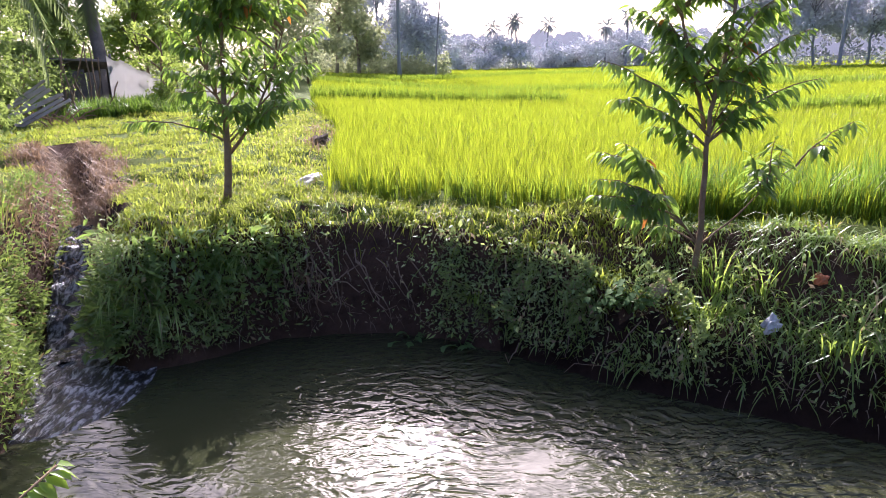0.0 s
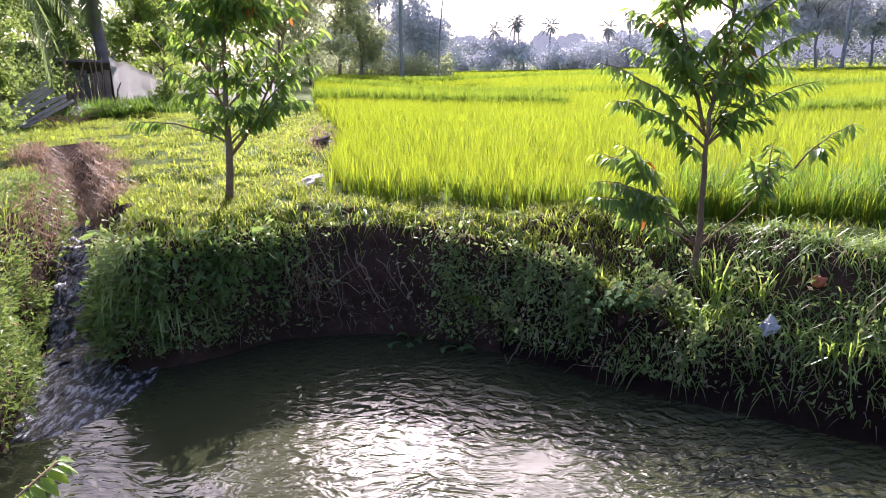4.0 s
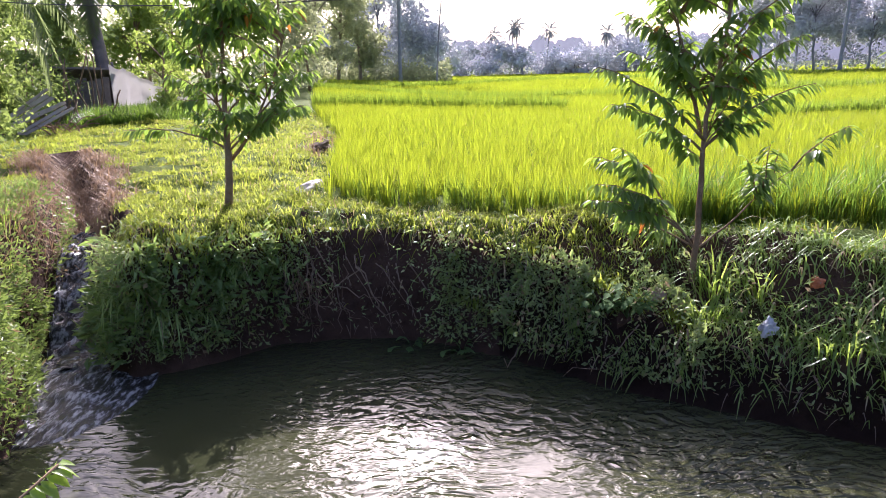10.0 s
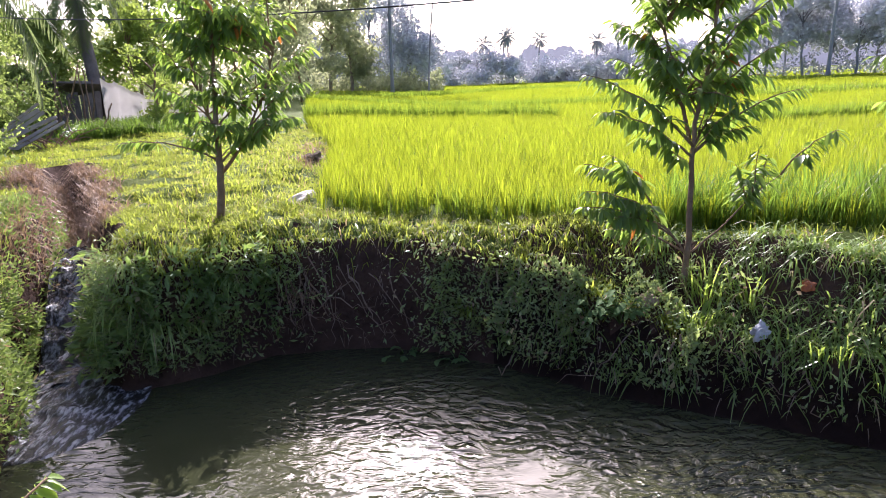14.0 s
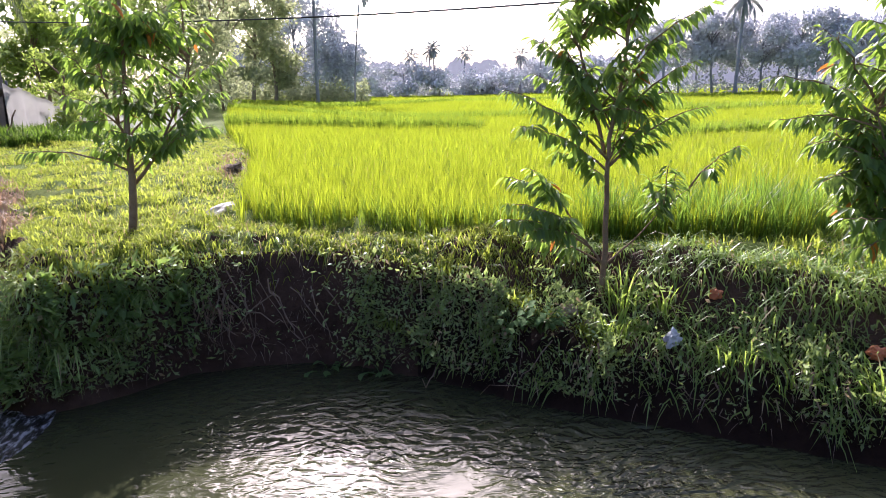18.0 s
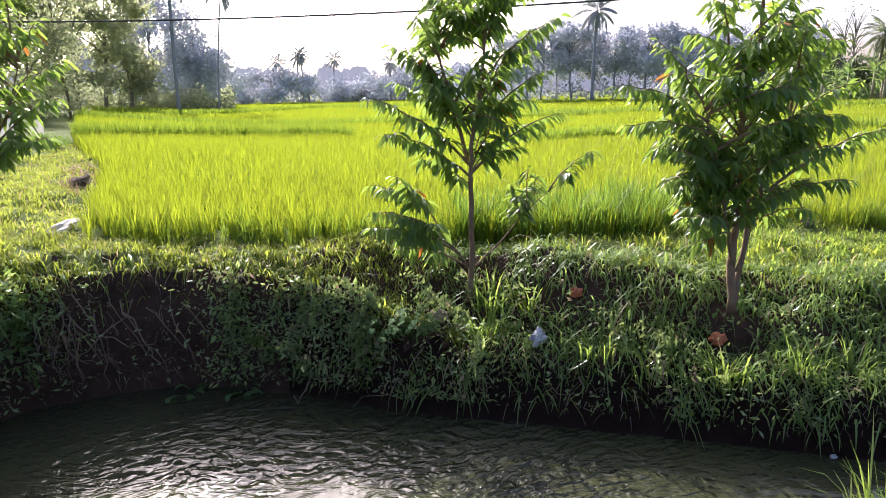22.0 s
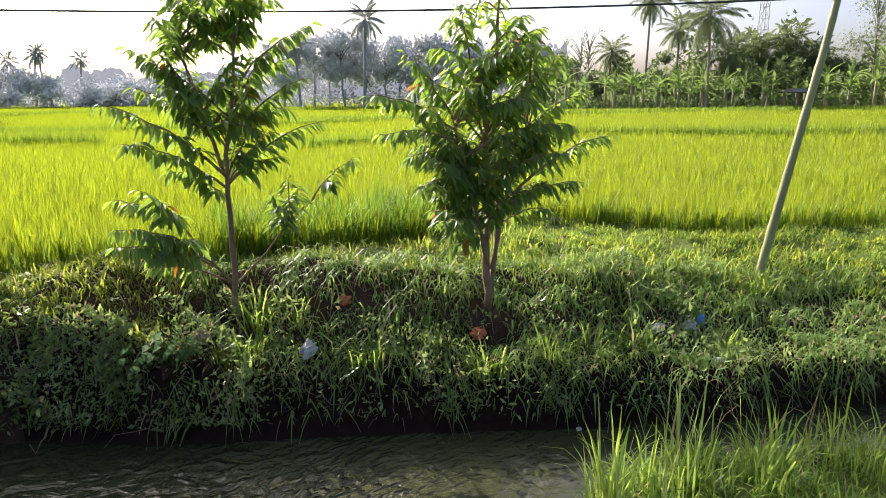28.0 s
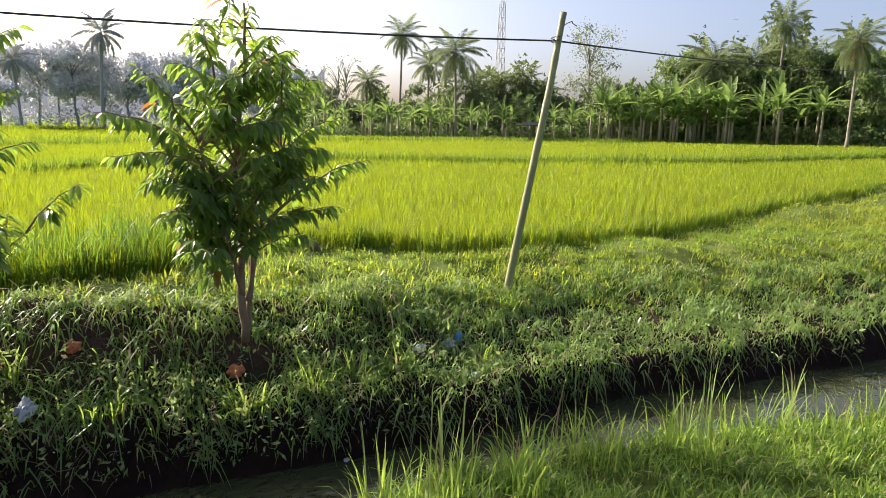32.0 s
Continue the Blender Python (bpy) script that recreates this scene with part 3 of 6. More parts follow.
lit = ~lit & (ground_z(x, y) > np.interp(x, [3, 6], [-1.1, -1.2]) + 0.16 * vnoise(x, y, 1.3, 23)) & (rng.random(len(x)) < np.clip(0.9 + 0.7 * vnoise(x, y, 3.1, 17), 0.45, 1))
grass_stuff("bent_grass", "short bent grey-green grass on the canal slope", x[lit], y[lit], np.clip(0.20 + 0.12 * vnoise(x[lit], y[lit], 2.2, 6), 0.08, 0.36), 0.0135, BENT, 15, 0.06, (0.6, 1.7))
x, y = scatter(4.5, 17, -4, 8, 24)
d, _ = line_distance(x, y, POOL, True)
ok = ~inside(x, y, POOL) & ~inside(x, y, FIELD) & (d > 1.1) & (y > np.interp(x, [-5, 2, 6, 10, 13], [3.6, 3.6, 2.5, 0.2, -2]))
grass_stuff("turf", "dense low green turf on the strip beside the canal", x[ok], y[ok], 0.11 + 0.04 * vnoise(x[ok], y[ok], 1.6, 27), 0.014, TURF, 18, 0.08, (0.3, 1.2))
# the low bank by the field road, leaning over the water
x, y = scatter(3.0, 16, -3, 7, 20)
d, _ = line_distance(x, y, POOL, True)
ok = ~inside(x, y, POOL) & ~inside(x, y, FIELD) & (d < 2.1) & (y > np.interp(x, [-5, 2, 6, 10, 13], [3.6, 3.6, 2.5, 0.2, -2]))
ok &= (ground_z(x, y) > np.interp(x, [3, 6], [-1.02, -1.1]) + 0.14 * vnoise(x, y, 1.3, 23)) & (rng.random(len(x)) < np.clip(0.7 + 0.8 * vnoise(x, y, 2.6, 13), 0.25, 1))
grass_stuff("leaning_bank_grass", "long blades of grass bent over the canal edge", x[ok], y[ok], np.clip(0.28 + 0.16 * vnoise(x[ok], y[ok], 2.4, 12), 0.1, 0.46), 0.0155, BENT, 18, 0.06, (0.6, 1.7))


def weeds(name, label, x, y, per_point, size, mat, out_dist=0.1, hang=0.0):
    """Small broad leaves that stand off the bank's face."""
    x, y = np.repeat(x, per_point), np.repeat(y, per_point)
    n = len(x)
    x, y = x + rng.normal(0, 0.03, n), y + rng.normal(0, 0.03, n)
    z = ground_z(x, y)
    gx_, gy_ = slope_at(x, y)
    nrm = unit(np.stack([-gx_, -gy_, np.ones(n)], -1))
    keep = z > WATER_Z + 0.12
    lumpy = np.clip(0.5 + 0.6 * vnoise(x * 1.0 + z * 0.7, z * 1.1 - y * 0.4, 3.3, 19) + 0.55 * vnoise(x + z, z * 1.4, 1.6, 20), 0.04, 1.5)
    p = np.stack([x, y, z], -1) + nrm * (rng.uniform(0.0, 1.0, n) ** 0.6 * out_dist * lumpy)[:, None]
    p[:, 2] -= hang * rng.uniform(0, 1, n)
    d = unit(nrm * 0.7 + rng.normal(0, 0.6, (n, 3)))
    s = unit(np.cross(d, rng.normal(0, 1, (n, 3))))
    L = size * rng.uniform(0.5, 1.4, n)
    keep &= p[:, 2] > WATER_Z + 0.06
    v, f = flakes_np(p[keep], d[keep], s[keep], L[keep], (L * rng.uniform(0.22, 0.5, n))[keep])
    return tagged(new(name, mesh_np(name, v, f, mat)), label, "weeds", kind="stuff")


def face_points(n, reach, first=0, last=18):
    """Points on the far bank's face, evenly over its slope."""
    a, c = POOL[first:last], POOL[first + 1:last + 1]
    ln = np.linalg.norm(c - a, axis=1)
    k = rng.choice(len(a), n, p=ln / ln.sum())
    t = rng.uniform(-0.1, 1.1, n)[:, None]
    dr = unit(c - a)[k]
    out = np.stack([-dr[:, 1], dr[:, 0]], -1)
    p = a[k] * (1 - t) + c[k] * t
    p = p + out * (rng.uniform(0.0, 1, n) * np.interp(p[:, 0], [-4, 0, 2, 5, 9], reach))[:, None]
    x, y = p.T
    gx_, gy_ = slope_at(x, y, 0.02)
    ok = (rng.random(n) < np.sqrt(1 + gx_**2 + gy_**2) / 9) & ~inside(x, y, POOL)
    x, y = x[ok], y[ok]
    return x, y, ground_z(x, y)


def bare_share(x, z):
    """How bare the soil is: the washed-out hollow, and the foot of the bank."""
    hollow = np.exp(-(((x + 0.85) / 0.85) ** 4)) * np.clip((-0.14 - z) / 0.12, 0, 1)
    foot = np.clip((-0.85 - z) / 0.2, 0, 1) * np.interp(x, [-4, -0.5, 1, 8], [0.8, 0.9, 0.3, 0.2])
    return np.maximum(hollow, foot)


x, y, z = face_points(150000, [0.8, 0.6, 1.4, 1.4, 0.9])
clump = 0.6 + 0.9 * vnoise(x, z * 1.3 + y * 0.2, 3.2, 9) + 0.55 * vnoise(x, z, 1.3, 10)
ok = (rng.random(len(x)) > bare_share(x, z) * 0.97) & (rng.random(len(x)) < np.clip(clump, 0.03, 1)) & (z < far_top(x, y) - 0.27) & (rng.random(len(x)) < np.interp(x, [2, 4.5, 6], [1, 0.45, 0.08]))
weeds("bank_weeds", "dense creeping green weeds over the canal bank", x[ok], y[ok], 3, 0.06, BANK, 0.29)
ok &= (rng.random(len(x)) < 0.13) & (clump > 0.45)
weeds("bank_creeper", "broader light green creeper leaves on the canal bank", x[ok], y[ok], 3, 0.08, ARCH, 0.4)

x, y, z = face_points(60000, [0.02, 0.3, 0.6, 0.6, 0.4], 7, 16)
ok = (x > 0.5) & (rng.random(len(x)) < np.clip(0.02 + 0.5 * vnoise(x, y + z, 2.6, 37), 0.015, 0.4) * np.interp(x, [0.5, 1.0, 3.0, 4.5, 6.5], [0.3, 1, 0.7, 0.3, 0.1]))
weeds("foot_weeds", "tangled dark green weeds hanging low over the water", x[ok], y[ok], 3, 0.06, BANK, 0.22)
x, y, z = face_points(26000, [0.8, 0.6, 1.4, 1.4, 0.9], 0, 6)
ok = (rng.random(len(x)) > bare_share(x, z)) & (x < -1.5) & (z < -0.22) & (rng.random(len(x)) < np.clip(0.15 + 0.8 * vnoise(x, z, 2.4, 29), 0, 0.7))
weeds("spur_leaves", "broad dark green leaves hanging over the spur", x[ok], y[ok], 2, 0.13, leafy("spur_leaf", (0.10, 0.18, 0.05), (0.20, 0.30, 0.09), (0.36, 0.52, 0.10), 0.4, 0.35, 1.0, shine=0.5), 0.36)


def hanging(name, label, x, y, h, w, mat, count, out_lean=True, bend=(0.8, 1.7)):
    """Blades and runners that arch out from the face and hang down."""
    x, y = np.repeat(x, count), np.repeat(y, count)
    n = len(x)
    x, y = x + rng.normal(0, 0.03, n), y + rng.normal(0, 0.03, n)
    gx_, gy_ = slope_at(x, y, 0.03)
    az = np.where(np.hypot(gx_, gy_) > 0.15, np.arctan2(-gy_, -gx_), -np.pi / 2) + rng.normal(0, 0.7, n)
    keep = (ground_z(x, y) > WATER_Z + 0.1) & ~inside(x, y, POOL)
    p = np.stack([x, y, ground_z(x, y) - 0.01], -1)[keep]
    hh = h * rng.uniform(0.45, 1.3, n)[keep]
    bd = rng.uniform(*bend, n)[keep]
    low = p[:, 2] + hh * (1 - 0.55 * bd * bd) < WATER_Z + 0.02
    bd[low] = 0.9
    v, f = arcs_np(p, az[keep], hh, w * rng.uniform(0.6, 1.4, n)[keep], bd)
    return tagged(new(name, mesh_np(name, v, f, mat)), label, "grass", kind="stuff")


x, y, z = face_points(24000, [0.02, 0.3, 0.6, 0.6, 0.4], 7, 16)
ok = (x > 0.7) & (rng.random(len(x)) < np.clip(0.1 + 0.3 * vnoise(x, y + z, 2.0, 38), 0.03, 0.4))
hanging("low_hanging_grass", "grey-green grass trailing down to the water", x[ok], y[ok], 0.24, 0.012, BENT, 2)
x, y, z = face_points(26000, [0.9, 0.7, 1.6, 1.6, 1.2])
ok = (rng.random(len(x)) > bare_share(x, z) * 0.97) & (rng.random(len(x)) < np.interp(x, [-4, 1, 2.5, 4], [0.09, 0.1, 0.3, 0.5]))
hanging("hanging_grass", "long grass blades arching out over the canal bank", x[ok], y[ok], 0.22, 0.013, BENT, 2)
ok = rng.random(len(x)) < np.interp(x, [1, 3], [0.34, 0.45])
hanging("dead_runners", "dry brown stems and runners hanging from the bank", x[ok], y[ok], 0.17, 0.006, STRAW, 1, True, (0.7, 1.75))
ok = (z > -0.25) & (x < 2.4) & (rng.random(len(x)) < np.where(abs(x + 0.65) < 0.9, 0.2, 0.45))
hanging("lip_grass", "grass overhanging the lip of the bank", x[ok], y[ok], 0.2, 0.010, GRASS, 3, True, (0.9, 1.6))
SHORE = leafy("shore_leaf", (0.10, 0.17, 0.04), (0.19, 0.26, 0.07), (0.32, 0.44, 0.09), 0.38, 0.4, 1.0, (0.34, 0.25, 0.12), 0.05)
# the overgrown spur by the small waterfall, and the shore left of it
x, y = scatter(-7.5, -3.0, 2.5, 10, 190)
ok = ~inside(x, y, POOL) & (x < np.interp(y, [2.5, 5, 6.5, 7.5, 9, 10], [-2.8, -3.5, -4.1, -4.5, -5.0, -5.6]))
weeds("shore_weeds", "sunlit broad-leaved weeds on the side bank", x[ok], y[ok], 6, 0.065, SHORE, 0.32)
x, y = scatter(-5.0, -3.0, 2.8, 7.8, 1500)
d, _ = line_distance(x, y, POOL, True)
ok = ~inside(x, y, POOL) & (d < 0.45) & (x < np.interp(y, [2.5, 5, 6.5, 7.5, 9, 10], [-2.8, -3.5, -4.1, -4.5, -5.0, -5.6]))
weeds("edge_weeds", "light green weeds crowding the side bank's edge", x[ok], y[ok], 5, 0.06, SHORE, 0.3)
x, y = scatter(-6.4, -4.3, 6.0, 9.6, 60)
gd, gk = line_distance(x, y, GULLY)
ok = (gd > 0.32) & (x < -4.6 + 0.0 * y) & ~inside(x, y, POOL)
grass_stuff("straw_grass", "pale straw-coloured grass above the stream", x[ok], y[ok], 0.34, 0.011, DRY, 5, 0.06, (0.4, 1.3))
x, y = scatter(-7.5, -3.0, 2.5, 10.5, 60)
ok = ~inside(x, y, POOL) & (x < np.interp(y, [2.5, 5, 6.5, 7.5, 9, 10], [-2.8, -3.5, -4.1, -4.5, -5.0, -5.6]))
grass_stuff("shore_grass", "long light grass among the weeds of the side bank", x[ok], y[ok], 0.3, 0.013, TALL, 4, 0.05, (0.3, 1.2))


def tuft(name, at, n, h, w, mat, label, lean=None, spread=0.08, bend=(0.3, 1.1)):
    """One tuft of grass: a clump of long arching blades."""
    p = np.zeros((n, 3))
    p[:, :2] = rng.normal(0, spread, (n, 2))
    az = np.arctan2(p[:, 1], p[:, 0]) + rng.normal(0, 0.7, n)
    if lean is not None:
        az = lean + rng.normal(0, 1.0, n)
    v, f = arcs_np(p, az, h * rng.uniform(0.5, 1.15, n), w * rng.uniform(0.7, 1.2, n), rng.uniform(*bend, n))
    ob = new(name, mesh_np(name, v, f, mat))
    ob.location = (*at, float(ground_z(*at)) - 0.02)
    return tagged(ob, label, "grass tuft", "grass tufts on the banks")


for tx, ty, n, h, w, mt, lab in (
    (-3.05, 6.82, 30, 0.46, 0.014, TALL, "pale tuft of long blades drooping to the pool"),
    (-3.35, 6.9, 26, 0.44, 0.014, TALL, "pale tuft of long blades drooping to the pool"),
    (-1.75, 7.5, 22, 0.5, 0.012, TALL, "thin tuft of long blades hanging beside bare soil"),
    (-3.2, 6.88, 46, 0.46, 0.016, TALL, "light green tuft of long arching grass beside the waterfall"),
    (-2.85, 6.84, 40, 0.42, 0.014, TALL, "arching tuft of grass hanging over the pool"),
    (-2.2, 7.25, 40, 0.4, 0.012, TALL, "green tuft of grass on the bank edge"),
    (2.55, 6.55, 60, 0.55, 0.016, TALL, "bright tuft of grass at the foot of a young tree"),
    (2.35, 6.2, 60, 0.4, 0.016, TALL, "bright tuft of broad grass on the bank slope"),
    (2.9, 6.35, 45, 0.42, 0.016, TALL, "green tuft of grass on the bank slope"),
    (4.1, 4.95, 70, 0.42, 0.016, TALL, "bright tuft of grass beside orange litter"),
    (3.6, 5.3, 40, 0.35, 0.014, TALL, "green tuft of grass low on the bank"),
    (5.1, 4.6, 50, 0.38, 0.014, TALL, "green tuft of grass on the bank slope"),
    (5.6, 4.5, 50, 0.36, 0.014, TALL, "green tuft of grass near scraps of plastic"),
    (6.4, 4.0, 55, 0.36, 0.014, TALL, "green tuft of grass on the low bank"),
    (7.7, 4.4, 60, 0.36, 0.014, TALL, "green tuft of grass round the foot of the pole"),
    (-3.5, 7.15, 30, 0.4, 0.016, TALL, "pale arching tuft of grass on the spur"),
    (-2.5, 6.98, 36, 0.4, 0.014, TALL, "arching tuft of grass low on the bank"),
    (0.3, 7.15, 40, 0.3, 0.012, TALL, "short tuft of grass on the bank face"),
    (3.2, 5.6, 45, 0.36, 0.014, TALL, "green tuft of grass near the white bag"),
    (4.7, 4.75, 50, 0.36, 0.014, TALL, "green tuft of grass hanging to the water"),
    (-1.55, 7.5, 50, 0.3, 0.012, DRY, "dried reddish tuft of grass on the bank edge"),
):
    # tufts on the shaded left face take the blade with the raised base
    tuft("grass_tuft", (tx, ty), n, h, w, ARCH if tx < 0 and mt is TALL else mt, lab, None if tx > 0 else -1.6, 0.08, (0.3, 1.1) if tx > 0 else (0.6, 1.6))

# dry reddish grass round the head of the gully
x, y = scatter(-9.0, -3.6, 7.6, 13.5, 120)
gd, gk = line_distance(x, y, GULLY)
ok = (gd < np.interp(gk, [0, 2, 3.2], [0.6, 0.55, 0.45]) * (1 + 0.5 * vnoise(x, y, 1.6, 44))) & (gd > np.interp(gk, [0, 2.2, 2.9], [-1, -1, 0.25])) & (gk < 3.3)
grass_stuff("dry_gully_grass", "dry reddish-brown grass hanging round the gully head", x[ok], y[ok], 0.27, 0.014, DRY, 7, 0.10, (0.5, 1.8))

# dry weeds on the bund at the corner of the rice
x, y = scatter(-3.5, -2.2, 12.0, 16.5, 30)
ok = ~inside(x, y, FIELD) & (x > -2.6 - 0.22 * (y - 12) + 0.3 * vnoise(x, y, 1.5, 47))
grass_stuff("dry_bund_weeds", "dry straw-coloured weeds on the bund beside the rice", x[ok], y[ok], 0.28, 0.012, DRY, 3, 0.1, (0.3, 1.3))

# near bank: tall grass at the canal's bend
x, y = scatter(1.5, 10.5, -3.5, 3.6, 150)
near_side = ~inside(x, y, POOL) & (y < np.interp(x, [-5, 2, 6, 10, 13], [3.6, 3.6, 2.5, 0.2, -2])) & (far_of(x, y) > 1.75 + 0.3 * vnoise(x, y, 2.5, 49))
x, y = x[near_side], y[near_side]
grass_stuff("near_bank_grass", "lush bright green grass on the near bank", x, y, 0.17, 0.012, TALL, 3, 0.03, (0.2, 1.2))
# lower blades coloured darker to put shade between the bright grass
grass_stuff("near_bank_undergrowth", "low undergrowth of the near bank, gap shade in its deep green", x, y, 0.14, 0.014, DEEP, 3, 0.05, (0.3, 1.0))
x, y = scatter(-7.0, 1.9, -4.5, 2.2, 110)
d, _ = line_distance(x, y, POOL, True)
ok = ~inside(x, y, POOL) & (d > 0.25) & (x > np.interp(y, [-5, 1.5, 2.2], [-7, -4.5, -3.2]))
grass_stuff("near_lawn", "short green grass on the near bank", x[ok], y[ok], 0.085, 0.012, TURF, 5, 0.05, (0.3, 1.2))
for k in range(64):
    t = rng.uniform(0, 1)
    bx = 2.5 + 6.4 * t**1.4
    by = float(np.interp(bx, [2.5, 2.9, 3.5, 4.3, 5.3, 6.6, 8.2, 9.6], [2.0, 2.6, 3.05, 3.0, 2.4, 1.5, 0.3, -0.9])) - rng.uniform(0.1, 0.9)
    tuft("tall_grass_tuft", (bx, by), 13, rng.uniform(0.28, 0.65), 0.013, TALL, "tall green blades of grass at the water's edge", None, 0.06, (0.1, 0.7))

for k in range(46):
    t = rng.uniform(0, 1)
    bx = 2.3 + 6.4 * t**1.3
    by = float(np.interp(bx, [2.3, 2.9, 3.5, 4.3, 5.3, 6.6, 8.2, 9.6], [1.8, 2.6, 3.1, 3.05, 2.45, 1.55, 0.35, -0.85])) - rng.uniform(0.05, 0.6)
    tuft("grass_tuft", (bx, by), 4, rng.uniform(0.5, 0.85), 0.012, ARCH if k % 6 else DRY, "few tall straight stalks of grass at the water's edge", None, 0.05, (0.05, 0.45))

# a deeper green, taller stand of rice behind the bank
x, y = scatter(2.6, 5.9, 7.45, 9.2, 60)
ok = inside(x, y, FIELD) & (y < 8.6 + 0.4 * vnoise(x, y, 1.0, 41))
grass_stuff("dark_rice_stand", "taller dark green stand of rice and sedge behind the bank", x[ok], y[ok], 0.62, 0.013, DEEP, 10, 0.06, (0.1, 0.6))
# low stems at the field's edge take the same shade-dark green
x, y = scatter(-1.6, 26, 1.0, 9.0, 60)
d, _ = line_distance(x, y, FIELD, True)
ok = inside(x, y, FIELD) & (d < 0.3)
grass_stuff("rice_foot", "lower stems along the rice edge, shade in their darker green", x[ok], y[ok], 0.36, 0.011, RICE_SHADE, 12, 0.05, (0.05, 0.5))

# ---- the three young annona trees on the bank ----
def branch_set(path, r0, r1, twig_every, twig_len, leaf_len, skip=0.25, gap=0.027, loose=0.14):
    """Wood and leaves of one branch along a path: side twigs with two rows of hanging leaves."""
    wood = [tube_np(path, np.linspace(r0, r1, len(path)), 6)]
    seg = np.linalg.norm(np.diff(path, axis=0), axis=1)
    run = np.concatenate([[0], np.cumsum(seg)])
    total = run[-1]
    lines = [(path, skip)]
    k = skip * total
    while k < total * 0.94:
        p = np.array([np.interp(k, run, path[:, c]) for c in range(3)])
        t = unit(path[min(len(path) - 1, np.searchsorted(run, k))] - path[max(0, np.searchsorted(run, k) - 1)])
        side = unit(np.cross(t, (0, 0, 1.0)) + 1e-6) * rng.choice([-1, 1])
        d = unit(t * rng.uniform(0.4, 0.9) + side * rng.uniform(0.6, 1.1) + np.array([0, 0, rng.uniform(-0.1, 0.5)]))
        ln = twig_len * rng.uniform(0.5, 1.2) * (1.1 - 0.5 * k / total)
        tw = curve_pts(p, p + d * ln - np.array([0, 0, 0.12 * ln]), n=5, lift=0.08 * ln)
        wood.append(tube_np(tw, np.linspace(max(r1, 0.004), 0.002, 5), 4))
        lines.append((tw, 0.1))
        k += twig_every * rng.uniform(0.6, 1.4)
    P, D, S, L = [], [], [], []
    for ln, sk in lines:
        sg = np.concatenate([[0], np.cumsum(np.linalg.norm(np.diff(ln, axis=0), axis=1))])
        m = max(3, int(sg[-1] * (1 - sk) / gap))
        for i, k in enumerate(np.linspace(sk * sg[-1], sg[-1], m)):
            p = np.array([np.interp(k, sg, ln[:, c]) for c in range(3)])
            j = min(len(ln) - 2, max(0, np.searchsorted(sg, k) - 1))
            t = unit(ln[j + 1] - ln[j])
            side = unit(np.cross(t, (0, 0, 1.0)) + 1e-6) * (1 if i % 2 else -1)
            last = i == m - 1
            d = t * (1.0 if last else 0.42) + side * (0.1 if last else 0.72) + np.array([0, 0, rng.uniform(-0.75, -0.2)]) + rng.normal(0, loose, 3)
            P.append(p), D.append(d), S.append(np.cross(d, (0, 0, 1.0)) + rng.normal(0, 0.3, 3)), L.append(leaf_len * rng.uniform(0.7, 1.12) * (1 - 0.35 * (k / sg[-1]) ** 4))
    return wood, np.array(P), np.array(D), np.array(S), np.array(L)


